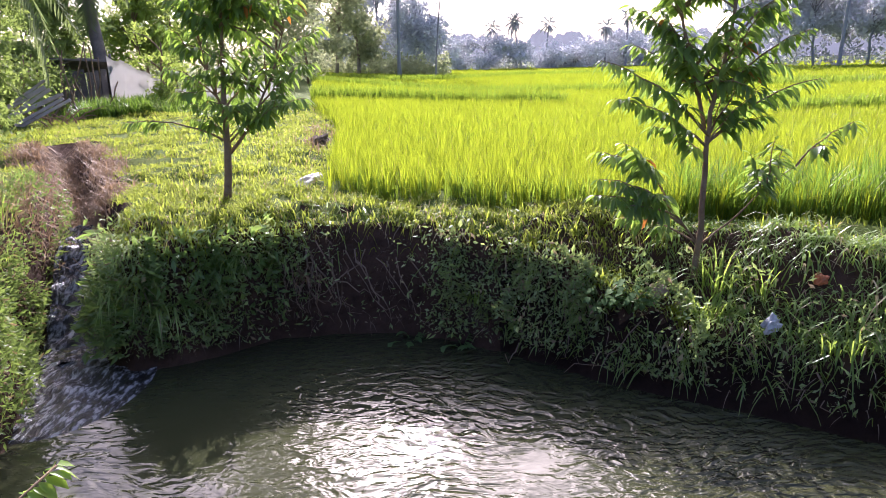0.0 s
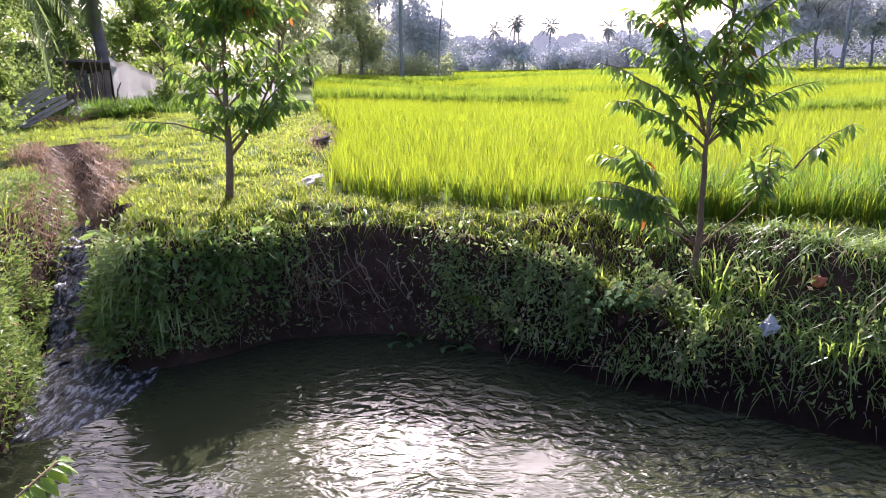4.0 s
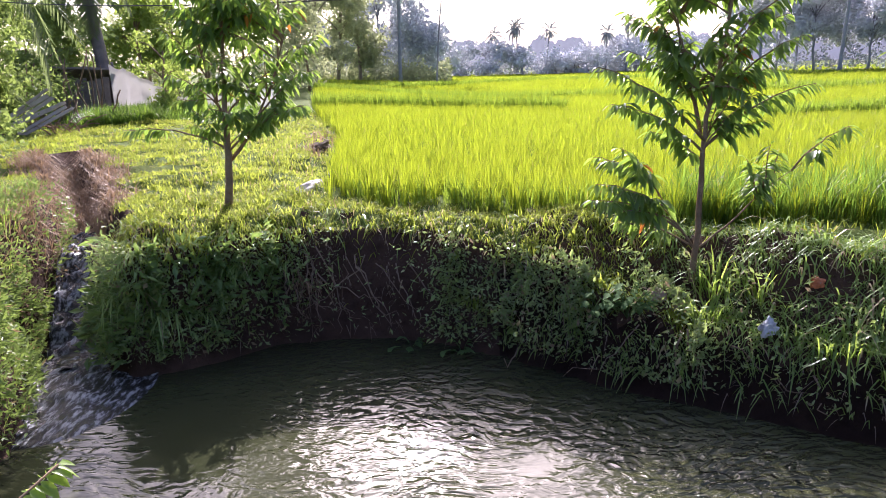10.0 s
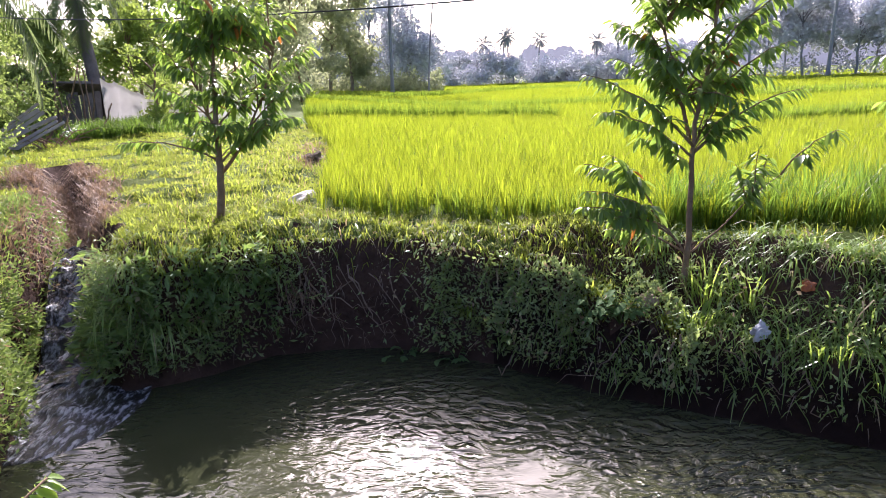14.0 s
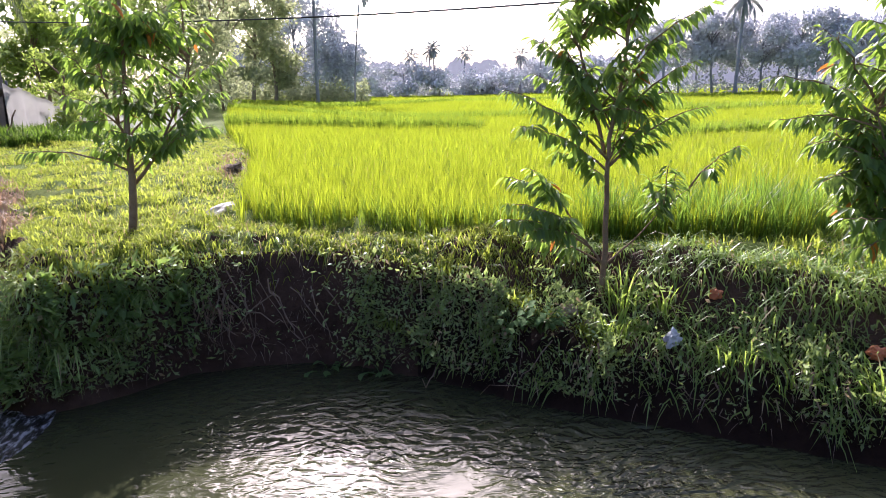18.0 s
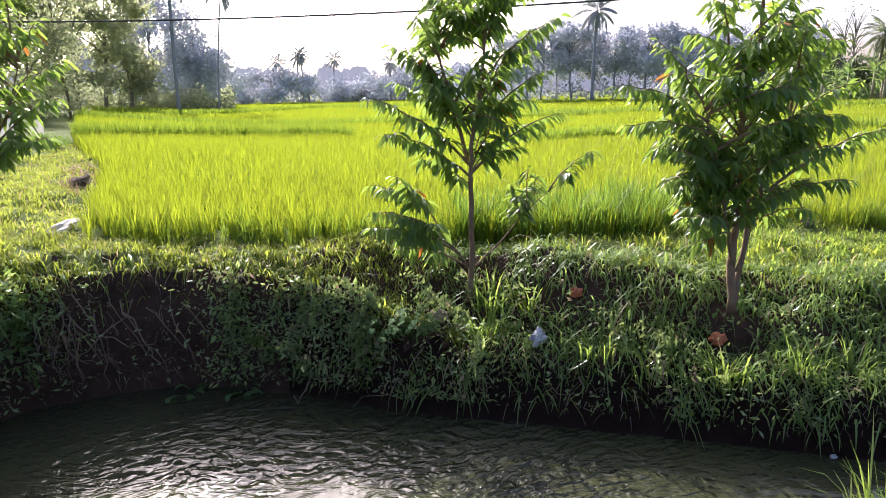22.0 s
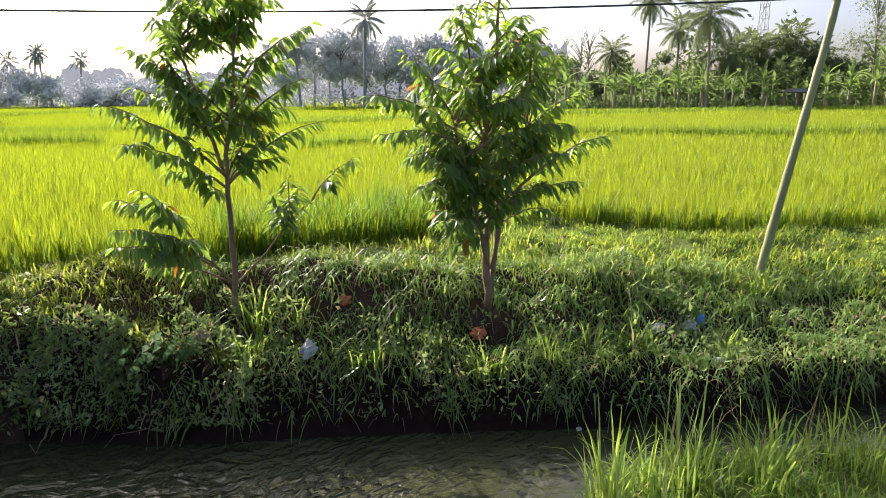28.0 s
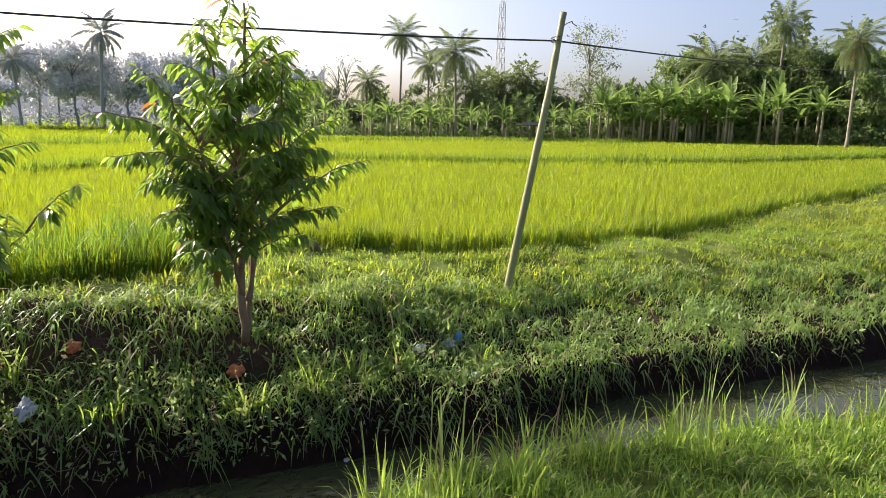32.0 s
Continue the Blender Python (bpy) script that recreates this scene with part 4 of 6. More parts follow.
def annona(base, label, stems, branches, leaf_len, extra, crown, seed, twig_every=0.2, twig_len=0.24, gap=0.027, loose=0.14):
    """A young tree: stems, limbs, and a crown of hanging leaves. Branches: stem, height at which it leaves it, the tip's x and z, and its bare share."""
    global rng
    rng = np.random.default_rng(seed)
    plant = thing("young_tree", base, label, "tree", "young trees along the canal")
    b = np.array(base)
    lines = []
    for pts, r in stems:
        ln = np.array([(px, base[1] + 0.05 * i * math.sin(seed + 2 * len(lines)), pz) for i, (px, pz) in enumerate(pts)])
        lines.append(ln)
        k = np.linspace(0, len(ln) - 1, 3 * len(ln))
        fine = np.stack([np.interp(k, np.arange(len(ln)), ln[:, c]) for c in range(3)], -1) - b
        fine[1:, :2] += rng.normal(0, 0.006, (len(fine) - 1, 2))
        part("trunk", mesh_np("trunk", *tube_np(fine, np.linspace(r, r * 0.22, len(fine)), 9), BARK, True), plant)
    todo = []
    for stem, z0, tx, tz, bare in branches:
        ln = lines[stem]
        root = np.array([np.interp(z0, ln[:, 2], ln[:, c]) for c in range(3)])
        todo.append((root, np.array([tx, base[1] + rng.uniform(-0.3, 0.25), tz]), bare))
    (cx_, cy_, cz_), (rx_, ry_, rz_) = crown
    tall_ones = [ln for ln in lines if ln[-1][2] > cz_ - 0.4]
    for _ in range(extra):
        ln = tall_ones[rng.integers(len(tall_ones))]
        a, e = rng.uniform(0, 2 * np.pi), rng.uniform(-0.85, 1.0)
        q = math.sqrt(1 - e * e * 0.75) * rng.uniform(0.55, 1.0)
        tip = np.array([cx_ + rx_ * math.cos(a) * q, cy_ + ry_ * math.sin(a) * q, cz_ + rz_ * e])
        z0 = np.clip(tip[2] - rng.uniform(0.2, 0.6), ln[0][2] + 0.25 * (ln[-1][2] - ln[0][2]), ln[-1][2])
        todo.append((np.array([np.interp(z0, ln[:, 2], ln[:, c]) for c in range(3)]), tip, 0.3))
    old, young = [], []
    for root, tip, bare in todo:
        ln = np.linalg.norm(tip - root)
        path = curve_pts(root - b, tip - b, n=9, lift=0.09 * ln, wobble=0.007)
        wd, P, D, S, L = branch_set(path, 0.005 + 0.008 * ln, 0.003, twig_every, twig_len, leaf_len, bare, gap, loose)
        part("limb", mesh_np("limb", *joined(wd), BARK, True), plant)
        high = (P[:, 2] + b[2] - cz_) / rz_
        # higher leaves more often get the brighter copy, as if backlit
        backlit = rng.random(len(P)) < np.clip(0.14 + 0.36 * high, 0.04, 0.6)
        old.append((P[~backlit], D[~backlit], S[~backlit], L[~backlit]))
        young.append((P[backlit], D[backlit], S[backlit], L[backlit]))
    for group, mt, nm, lab in ((old, ANNONA, "crown", "dark glossy green hanging leaves"), (young, ANNONA_BRIGHT, "bright_leaves", "bright yellow-green leaves, backlight put into their colour")):
        P, D, S, L = (np.concatenate(c) for c in zip(*group))
        v, f = leaves_np(P, D, S, L, L * rng.uniform(0.29, 0.38, len(L)), 0.2, 0.4)
        part(nm, mesh_np(nm, v, f, mt, True), plant, lab)
    return plant


T1, T2, T3 = (-2.64, 8.38, 0.06), (2.39, 6.7, -0.47), (4.45, 5.36, -0.4)
annona(T1, "slim young annona tree with dark hanging leaves on the bund",
       [([(-2.64, 0.06), (-2.55, 0.63), (-2.53, 1.06), (-2.45, 1.79), (-2.39, 2.4), (-2.34, 3.03)], 0.048), ([(-2.54, 0.63), (-2.31, 0.89), (-2.02, 1.4), (-1.8, 2.01)], 0.024), ([(-2.53, 1.06), (-2.71, 1.49), (-2.79, 2.05)], 0.02)],
       [(0, 0.73, -1.53, 1.25, 0.35), (0, 0.77, -3.69, 1.02, 0.6), (0, 0.85, -2.94, 1.01, 0.3), (0, 0.79, -2.06, 1.05, 0.3), (2, 1.26, -3.24, 1.63, 0.3), (2, 1.58, -3.1, 2.12, 0.3), (2, 1.89, -2.95, 2.54, 0.3), (0, 2.5, -2.3, 3.14, 0.2),
        (1, 2.02, -1.6, 2.42, 0.3), (1, 1.58, -1.41, 2, 0.3), (1, 1.13, -1.45, 1.63, 0.3), (1, 1, -1.87, 1.26, 0.3), (2, 1.32, -2.99, 1.31, 0.3), (0, 1, -2.61, 1.23, 0.2), (0, 1.39, -2.09, 1.71, 0.2), (0, 1.95, -2.74, 2.23, 0.2), (1, 2.14, -1.83, 2.9, 0.2)],
       0.19, 28, ((-2.35, 8.38, 1.95), (0.95, 0.75, 0.95)), 11, 0.19, 0.25, 0.024)
T2_LOW = [(2, 0.6, 3.7, 0.99, 0.3), (2, 0.36, 2.8, 0.72, 0.2), (2, 0.4, 3.0, 0.52, 0.15), (2, 0.42, 2.95, 0.86, 0.2), (2, 0.48, 3.15, 0.76, 0.15), (2, 0.34, 2.85, 0.5, 0.2), (3, 0.4, 1.58, 0.88, 0.3), (3, 0.5, 1.45, 0.74, 0.2),
          (3, 0.2, 1.38, 0.56, 0.3), (3, 0.25, 1.72, 0.45, 0.2), (3, 0.05, 1.34, 0.42, 0.4), (3, 0.1, 1.6, 0.3, 0.3), (3, 0.55, 1.7, 0.78, 0.1), (0, -0.12, 1.69, 0.09, 0.4)]
annona(T2, "young annona tree with spreading feathery branches on the canal bank",
       [([(2.39, -0.47), (2.4, 0.1), (2.4, 0.67), (2.39, 1.11), (2.48, 1.59), (2.52, 2.16), (2.53, 2.76)], 0.032), ([(2.38, 0.95), (2.25, 1.49), (2.14, 1.91), (2.09, 2.5)], 0.02), ([(2.41, -0.14), (2.72, 0.12), (2.98, 0.42), (3.3, 0.66)], 0.011), ([(2.38, -0.12), (2.15, 0.2), (1.95, 0.5), (1.8, 0.68)], 0.012)],
       [(0, 0.9, 1.36, 1.58, 0.25), (0, 0.79, 1.5, 1.26, 0.2), (1, 1.25, 1.72, 1.71, 0.3), (1, 1.6, 1.71, 2.04, 0.3), (1, 1.91, 1.8, 2.28, 0.3), (1, 2.06, 2.05, 2.6, 0.2), (1, 1.49, 1.97, 1.94, 0.3), (0, 0.7, 1.92, 0.98, 0.2),
        *T2_LOW, (0, 0.84, 3.42, 1.37, 0.25), (0, 1.22, 3.19, 1.79, 0.3), (0, 1.7, 3.19, 2.27, 0.3), (0, 1.59, 3.13, 1.98, 0.3), (0, 0.84, 2.94, 1.06, 0.25), (0, 1.27, 3.07, 1.5, 0.3), (0, 2.11, 2.75, 2.44, 0.2)],
       0.175, 38, ((2.4, 6.7, 2.0), (0.64, 0.6, 0.85)), 12, 0.32, 0.18, 0.018, 0.09)
annona(T3, "bushy young annona tree with several stems on the bank slope",
       [([(4.45, -0.4), (4.42, 0.08), (4.48, 0.45), (4.41, 0.91), (4.51, 1.49), (4.61, 2.06), (4.65, 2.6)], 0.042), ([(4.49, -0.3), (4.54, 0.02), (4.64, 0.33), (4.79, 0.79), (5.03, 1.28)], 0.03),
        ([(4.44, 0.03), (4.3, 0.41), (4.14, 0.93), (3.94, 1.42)], 0.022), ([(4.48, -0.03), (4.57, 0.28), (4.55, 0.9), (4.3, 1.64), (4.17, 2.24)], 0.024)],
       [(2, 1.33, 3.2, 1.63, 0.3), (2, 1.51, 3.5, 1.97, 0.3), (2, 1.23, 3.42, 1.3, 0.25), (2, 0.87, 3.49, 0.87, 0.3), (2, 1.12, 3.65, 1.1, 0.25), (3, 1.75, 3.82, 2.01, 0.3), (3, 1.91, 3.88, 2.34, 0.3), (3, 2.08, 4.26, 2.55, 0.2), (0, 2.11, 4.68, 2.6, 0.2), (0, 1.85, 5.24, 2.25, 0.3),
        (0, 1.68, 5.49, 1.99, 0.3), (1, 1.51, 5.54, 1.64, 0.3), (1, 0.62, 6.11, 1.2, 0.3), (1, 0.55, 5.45, 0.77, 0.25), (1, 0.4, 5.11, 0.53, 0.25), (2, 0.35, 4, 0.31, 0.2), (2, 0.4, 3.64, 0.57, 0.25), (1, 0.9, 5.29, 1.25, 0.25), (3, 1.58, 3.78, 1.7, 0.3)],
       0.165, 64, ((4.5, 5.36, 1.4), (0.9, 0.75, 1.0)), 13, 0.19, 0.22, 0.02)
rng = np.random.default_rng(21)

# ---- bamboo pole and cable ----
pole = thing("bamboo_pole", (8.02, 4.67, float(ground_z(8.02, 4.67)) - 0.06), "leaning peeled bamboo pole planted in the grass", "pole")
PZ = pole.location.z
line = np.array([(0, 0, 0), (0.07, -0.14, 1.0), (0.15, -0.27, 1.95), (0.22, -0.37, 2.7), (0.285, -0.46, 2.94 - PZ)])
k = np.linspace(0, 4, 37)
line = np.stack([np.interp(k, np.arange(5), line[:, c]) for c in range(3)], -1)
rad = np.linspace(0.05, 0.038, 37) * (1 + 0.09 * (np.arange(37) % 6 == 0))
part("pole", mesh_np("pole", *tube_np(line, rad, 12), BAMBOO, True), pole)
TIE = np.array((8.26, 4.27, 2.61))
TX, TY, TZ = TIE - np.array(pole.location)


def cable(a, b, sag, name, label):
    p = curve_pts(a, b, sag=sag, n=40)
    ob = new(name, mesh_np(name, *tube_np(p, 0.011, 6), CABLE, True))
    return tagged(ob, label, "cable", "overhead cables")


part("tie_wire", mesh_np("tie_wire", *tube_np(np.array([(TX + 0.055 * math.cos(a), TY + 0.055 * math.sin(a), TZ - 0.02 + 0.006 * a) for a in np.linspace(0, 12.5, 40)]), 0.006, 5), CABLE, True), pole, "black wire wound round the pole")
part("tie_end", mesh_np("tie_end", *tube_np(curve_pts((TX + 0.03, TY, TZ + 0.14), (TX + 0.3, TY - 0.12, TZ + 0.2), n=8, lift=0.05, wobble=0.012), 0.006, 5), BARK, True), pole, "loose twisted end of twine")
cable(TIE, (-11.46, 16.68, 3.5), 0.48, "power_cable", "thin black cable strung from the bamboo pole")
cable(TIE, (50.27, -1.24, 6.0), 0.57, "power_cable", "thin black cable sagging towards the grove")

# ---- far trees ----
def far_leaf(name, c1, c2, glow, share=0.5):
    return leafy(name, c1, c2, glow, share, 0.55, 0.15)


FOL_NEAR = far_leaf("grove_foliage", (0.11, 0.16, 0.07), (0.19, 0.25, 0.10), (0.31, 0.42, 0.13), 0.44)
FOL_SOFT = far_leaf("soft_grove_foliage", (0.15, 0.19, 0.12), (0.23, 0.27, 0.17), (0.36, 0.42, 0.22), 0.45)
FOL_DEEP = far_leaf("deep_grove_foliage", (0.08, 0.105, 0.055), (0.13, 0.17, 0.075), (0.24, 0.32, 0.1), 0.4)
FOL_MID = far_leaf("woodland_foliage", (0.27, 0.31, 0.17), (0.38, 0.41, 0.23), (0.54, 0.58, 0.29), 0.5)
# leaves paled to near grey: distance haze sits in the base colour
FOL_HAZE = far_leaf("haze_pale_foliage", (0.66, 0.67, 0.69), (0.69, 0.70, 0.72), (0.5, 0.51, 0.52), 0.08)
FROND = far_leaf("palm_frond", (0.085, 0.12, 0.05), (0.15, 0.19, 0.08), (0.27, 0.34, 0.12), 0.4)
# the same haze put into the far fronds' colour
FROND_HAZE = far_leaf("haze_pale_frond", (0.36, 0.38, 0.37), (0.43, 0.45, 0.43), (0.43, 0.45, 0.43), 0.25)
BANANA = far_leaf("banana_leaf", (0.13, 0.21, 0.06), (0.23, 0.33, 0.1), (0.38, 0.54, 0.13), 0.48)


def polar(az, dist, z=None):
    a = radians(az)
    x, y = 0.3 + dist * math.sin(a), 0.5 + dist * math.cos(a)
    return (x, y, float(far_top(np.array(x), np.array(y))) - 0.05 if z is None else z)


def crown_np(lobes, n, size):
    """Leaf clumps over several lobes: uneven shells with gaps."""
    P = []
    per = max(1, n // len(lobes))
    for (c, r) in lobes:
        d = unit(rng.normal(0, 1, (per, 3)))
        k = rng.uniform(0.45, 1.05, per) ** 0.6
        lump = 1 + 0.28 * np.sin(d[:, 0] * 5 + c[0]) * np.cos(d[:, 1] * 4 + c[2]) + 0.15 * rng.normal(0, 1, per)
        P.append(np.array(c) + d * (np.array(r) * (k * lump)[:, None]))
        core = unit(rng.normal(0, 1, (per // 4, 3))) * (rng.uniform(0, 1, (per // 4, 1)) ** 0.5 * 0.72)
        P.append(np.array(c) + core * np.array(r))
    m = sum(len(q) for q in P)
    inner = np.concatenate([np.full(len(q), i % 2) for i, q in enumerate(P)])
    P = np.concatenate(P)
    D = unit(rng.normal(0, 1, (m, 3)) + np.array([0, 0, -0.3]))
    S = unit(np.cross(D, rng.normal(0, 1, (m, 3))))
    L = size * rng.uniform(0.5, 1.4, m) * (1 + 0.9 * inner)
    return flakes_np(P, D, S, L, L * rng.uniform(0.45, 0.8, m))


def tree(base, h, r, mat, label, n=900, size=0.5, trunk_r=0.16, low=0.35, lobes=7, name="tree", bark=PALE_BARK, group="trees round the fields"):
    t = thing(name, base, label, "tree", group)
    bark = HAZE_BARK if mat is FOL_HAZE else bark
    top = np.array([rng.normal(0, 0.04) * h, rng.normal(0, 0.04) * h, h * 0.82])
    path = curve_pts((0, 0, 0), top, n=7, wobble=0.02 * h * 0.3)
    wood = [tube_np(path, np.linspace(trunk_r, trunk_r * 0.25, 7), 7)]
    part("trunk", mesh_np("trunk", *wood[0], bark, True), t)
    blobs = []
    for k in range(lobes):
        a, z = rng.uniform(0, 2 * np.pi), rng.uniform(low, 0.95) * h
        q = r * rng.uniform(0.25, 0.85) * (1.15 - 0.6 * abs(z / h - 0.6))
        c = np.array([q * math.cos(a), q * math.sin(a), z])
        s = r * rng.uniform(0.32, 0.55)
        blobs.append((c, (s, s, s * rng.uniform(0.6, 0.9))))
        root = np.array([np.interp(z * 0.75, path[:, 2], path[:, i]) for i in range(3)])
        part("limb", mesh_np("limb", *tube_np(curve_pts(root, c, n=5, lift=0.05 * h), np.linspace(trunk_r * 0.4, trunk_r * 0.1, 5), 5), bark, True), t)
    part("crown", mesh_np("crown", *crown_np(blobs, n, size), mat), t)
    return t


def frond_mesh(length, mat, pairs=20, droop=0.55, width=0.5, wide=0.05):
    k = np.linspace(0, 1, 10)
    rib = np.stack([length * k * (1 - 0.12 * k), 0 * k, length * (0.30 * k - droop * 1.3 * k**2.1)], -1)
    sets = [tube_np(rib, np.linspace(0.03, 0.006, 10) * length / 3.5, 4)]
    kk = np.linspace(0.14, 0.99, pairs)
    P = np.stack([np.interp(kk, k, rib[:, c]) for c in range(3)], -1)
    T = unit(np.gradient(P, axis=0))
    for sgn in (1, -1):
        d = T * 0.65 + np.array([0, sgn, 0]) * 0.8 + np.array([0, 0, -0.35 - 0.4 * 1]) * rng.uniform(0.4, 1.2, (pairs, 1))
        L = width * length * 0.42 * np.sin(np.pi * (0.15 + 0.8 * kk)) + 0.08 * length
        sets.append(flakes_np(P, d, np.cross(d, (0, 0, 1.0)), L, np.full(pairs, wide * length * 0.42)))
    return mesh_np("frond", *joined(sets), mat)


FRONDS = {}


def palm(base, h, frond_len, mat, label, lean=(0, 0), n=17, trunk_r=0.15, name="coconut_palm", bark=PALE_BARK, upright=0.0, droop=0.45, hanging=()):
    t = thing(name, base, label, "palm", "palms round the fields")
    bark = HAZE_BARK if mat is FROND_HAZE else bark
    k = np.linspace(0, 1, 10)
    path = np.stack([lean[0] * k**1.5, lean[1] * k**1.5, h * k], -1)
    part("trunk", mesh_np("trunk", *tube_np(path, np.interp(k, [0, 0.08, 1], [trunk_r * 1.5, trunk_r, trunk_r * 0.7]), 8), bark, True), t)
    key = (mat.name, round(frond_len, 1), droop)
    if key not in FRONDS:
        FRONDS[key] = frond_mesh(frond_len, mat, 30, droop, wide=0.11 if mat is FROND_HAZE else 0.05)
    for i in range(n):
        a = i * 137.5 + rng.uniform(-12, 12)
        pitch = -(74 - 140 * (i / n) ** 0.95) * (1 - upright) - upright * 60 + rng.uniform(-8, 8)
        part("frond", FRONDS[key], t, m=Matrix.Translation(path[-1]) @ Euler((0, radians(pitch), radians(a))).to_matrix().to_4x4() @ Matrix.Scale(rng.uniform(0.85, 1.1), 4))
    for colour, sz in hanging:
        pts = path[-1] + np.array([0, 0, -0.7]) + rng.normal(0, 1, (160, 3)) * np.array([0.28, 0.28, 0.5]) * sz
        d = rng.normal(0, 0.5, (160, 3)) + np.array([0, 0, -1])
        part("fruit_cluster", mesh_np("fruit_cluster", *flakes_np(pts, d, np.cross(d, rng.normal(0, 1, (160, 3))), np.full(160, 0.3), np.full(160, 0.12)), colour), t, "orange hanging fruit cluster")
    return t


def banana(base, h, label, mat=BANANA, name="banana_plant"):
    t = thing(name, base, label, "banana plant", "banana plants at the field edge")
    part("stem", mesh_np("stem", *tube_np([(0, 0, 0), (0.02, 0, h * 0.3), (0, 0.02, h * 0.62)], [0.14, 0.12, 0.07], 7), BANANA_STEM, True), t)
    for i in range(10):
        me = BANANA_LEAVES[i % 3]
        a, pitch = i * 137.5 + rng.uniform(-25, 25), -(88 - 8 * i) + rng.uniform(-12, 12)
        part("leaf", me, t, m=Matrix.Translation((0, 0, h * 0.6)) @ Euler((0, radians(pitch), radians(a))).to_matrix().to_4x4() @ Matrix.Scale(h * 0.44 * rng.uniform(0.6, 1.15), 4))
    return t


BANANA_STEM = plain("banana_stem", (0.32, 0.26, 0.17), (0.24, 0.22, 0.11), 2.0, 0.7, 0.4, 0.02, 10.0)


def banana_leaf(droop):
    k = np.linspace(0, 1, 9)
    rib = np.stack([k * (1 - 0.1 * droop * k), 0 * k, 0.1 * k - droop * k**2.2], -1)
    w = 0.1 * np.sin(np.pi * (0.04 + 0.93 * k)) ** 0.6
    v = np.stack([rib + np.stack([0 * k, w, 0.35 * w], -1), rib, rib + np.stack([0 * k, -w, 0.35 * w], -1)], 1)
    v[1:-1:2, 0, 1] *= 0.72
    v[2:-1:2, 2, 1] *= 0.75
    b = (np.arange(8) * 3)[:, None]
    return mesh_np("leaf", v.reshape(-1, 3), np.concatenate([b + [0, 1, 4, 3], b + [1, 2, 5, 4]]), BANANA, True)


BANANA_LEAVES = [banana_leaf(q) for q in (0.2, 0.45, 0.75)]


def thicket(name, label, az0, az1, dist, h, n, size, mat, depth=6.0, base_drop=0.0):
    az = np.radians(rng.uniform(az0, az1, n))
    r = dist + rng.uniform(0, depth, n)
    x, y = 0.3 + r * np.sin(az), 0.5 + r * np.cos(az)
    h = np.interp(np.degrees(az), *h) if isinstance(h, tuple) else h
    hz = h * (0.72 + 0.34 * vnoise(np.degrees(az) * 1.1, r * 0.1, 1.0, 31) + 0.3 * vnoise(np.degrees(az) * 3.7, r * 0.3, 1.0, 32))
    z = far_top(x, y) - 0.1 + hz * rng.uniform(0, 1, n) ** 0.8
    D = unit(rng.normal(0, 1, (n, 3)) + np.array([0, 0, 0.2]))
    S = np.cross(D, rng.normal(0, 1, (n, 3)))
    L = size * rng.uniform(0.5, 1.5, n)
    v, f = flakes_np(np.stack([x, y, z], -1), D, S, L, L * rng.uniform(0.3, 0.7, n))
    return tagged(new(name, mesh_np(name, v, f, mat)), label, "undergrowth", kind="stuff")


# skyline of woods far behind everything: glowing strips, haze put into their colour
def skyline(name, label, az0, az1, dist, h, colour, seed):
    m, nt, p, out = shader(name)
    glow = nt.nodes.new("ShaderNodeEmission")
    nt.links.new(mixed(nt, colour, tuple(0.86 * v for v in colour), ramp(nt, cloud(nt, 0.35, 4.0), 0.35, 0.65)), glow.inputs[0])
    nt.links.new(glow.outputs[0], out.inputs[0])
    az = np.arange(az0, az1, 0.05)
    x, y = 0.3 + dist * np.sin(np.radians(az)), 0.5 + dist * np.cos(np.radians(az))
    r = np.random.default_rng(seed)
    top = h * (0.62 + 0.22 * vnoise(az, 0 * az, 0.35, seed))
    for _ in range(int((az1 - az0) * 2.2)):
        c, wd = r.uniform(az0, az1), r.uniform(0.35, 1.1)
        crown = h * r.uniform(0.55, 1.05) * np.sqrt(np.clip(1 - ((az - c) / wd) ** 2, 0, 1)) ** 0.6
        top = np.maximum(top, crown)
    top = top * (1 + 0.05 * vnoise(az, 0 * az, 4.0, seed + 2) + 0.035 * vnoise(az, 0 * az, 11.0, seed + 3))
    lo, hi = np.stack([x, y, 0 * x - 1.0], -1), np.stack([x, y, top], -1)
    i = np.arange(len(az) - 1)
    n = len(az)
    ob = new(name, mesh_np(name, np.concatenate([lo, hi]), np.stack([i, i + 1, i + 1 + n, i + n], -1), m))
    return tagged(ob, label, "backdrop", kind="structure")


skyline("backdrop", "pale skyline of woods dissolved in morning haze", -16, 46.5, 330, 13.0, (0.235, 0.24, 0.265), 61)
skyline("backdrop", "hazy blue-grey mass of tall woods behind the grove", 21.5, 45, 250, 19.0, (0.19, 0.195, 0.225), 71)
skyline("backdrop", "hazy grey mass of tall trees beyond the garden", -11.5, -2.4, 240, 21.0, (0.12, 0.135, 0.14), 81)
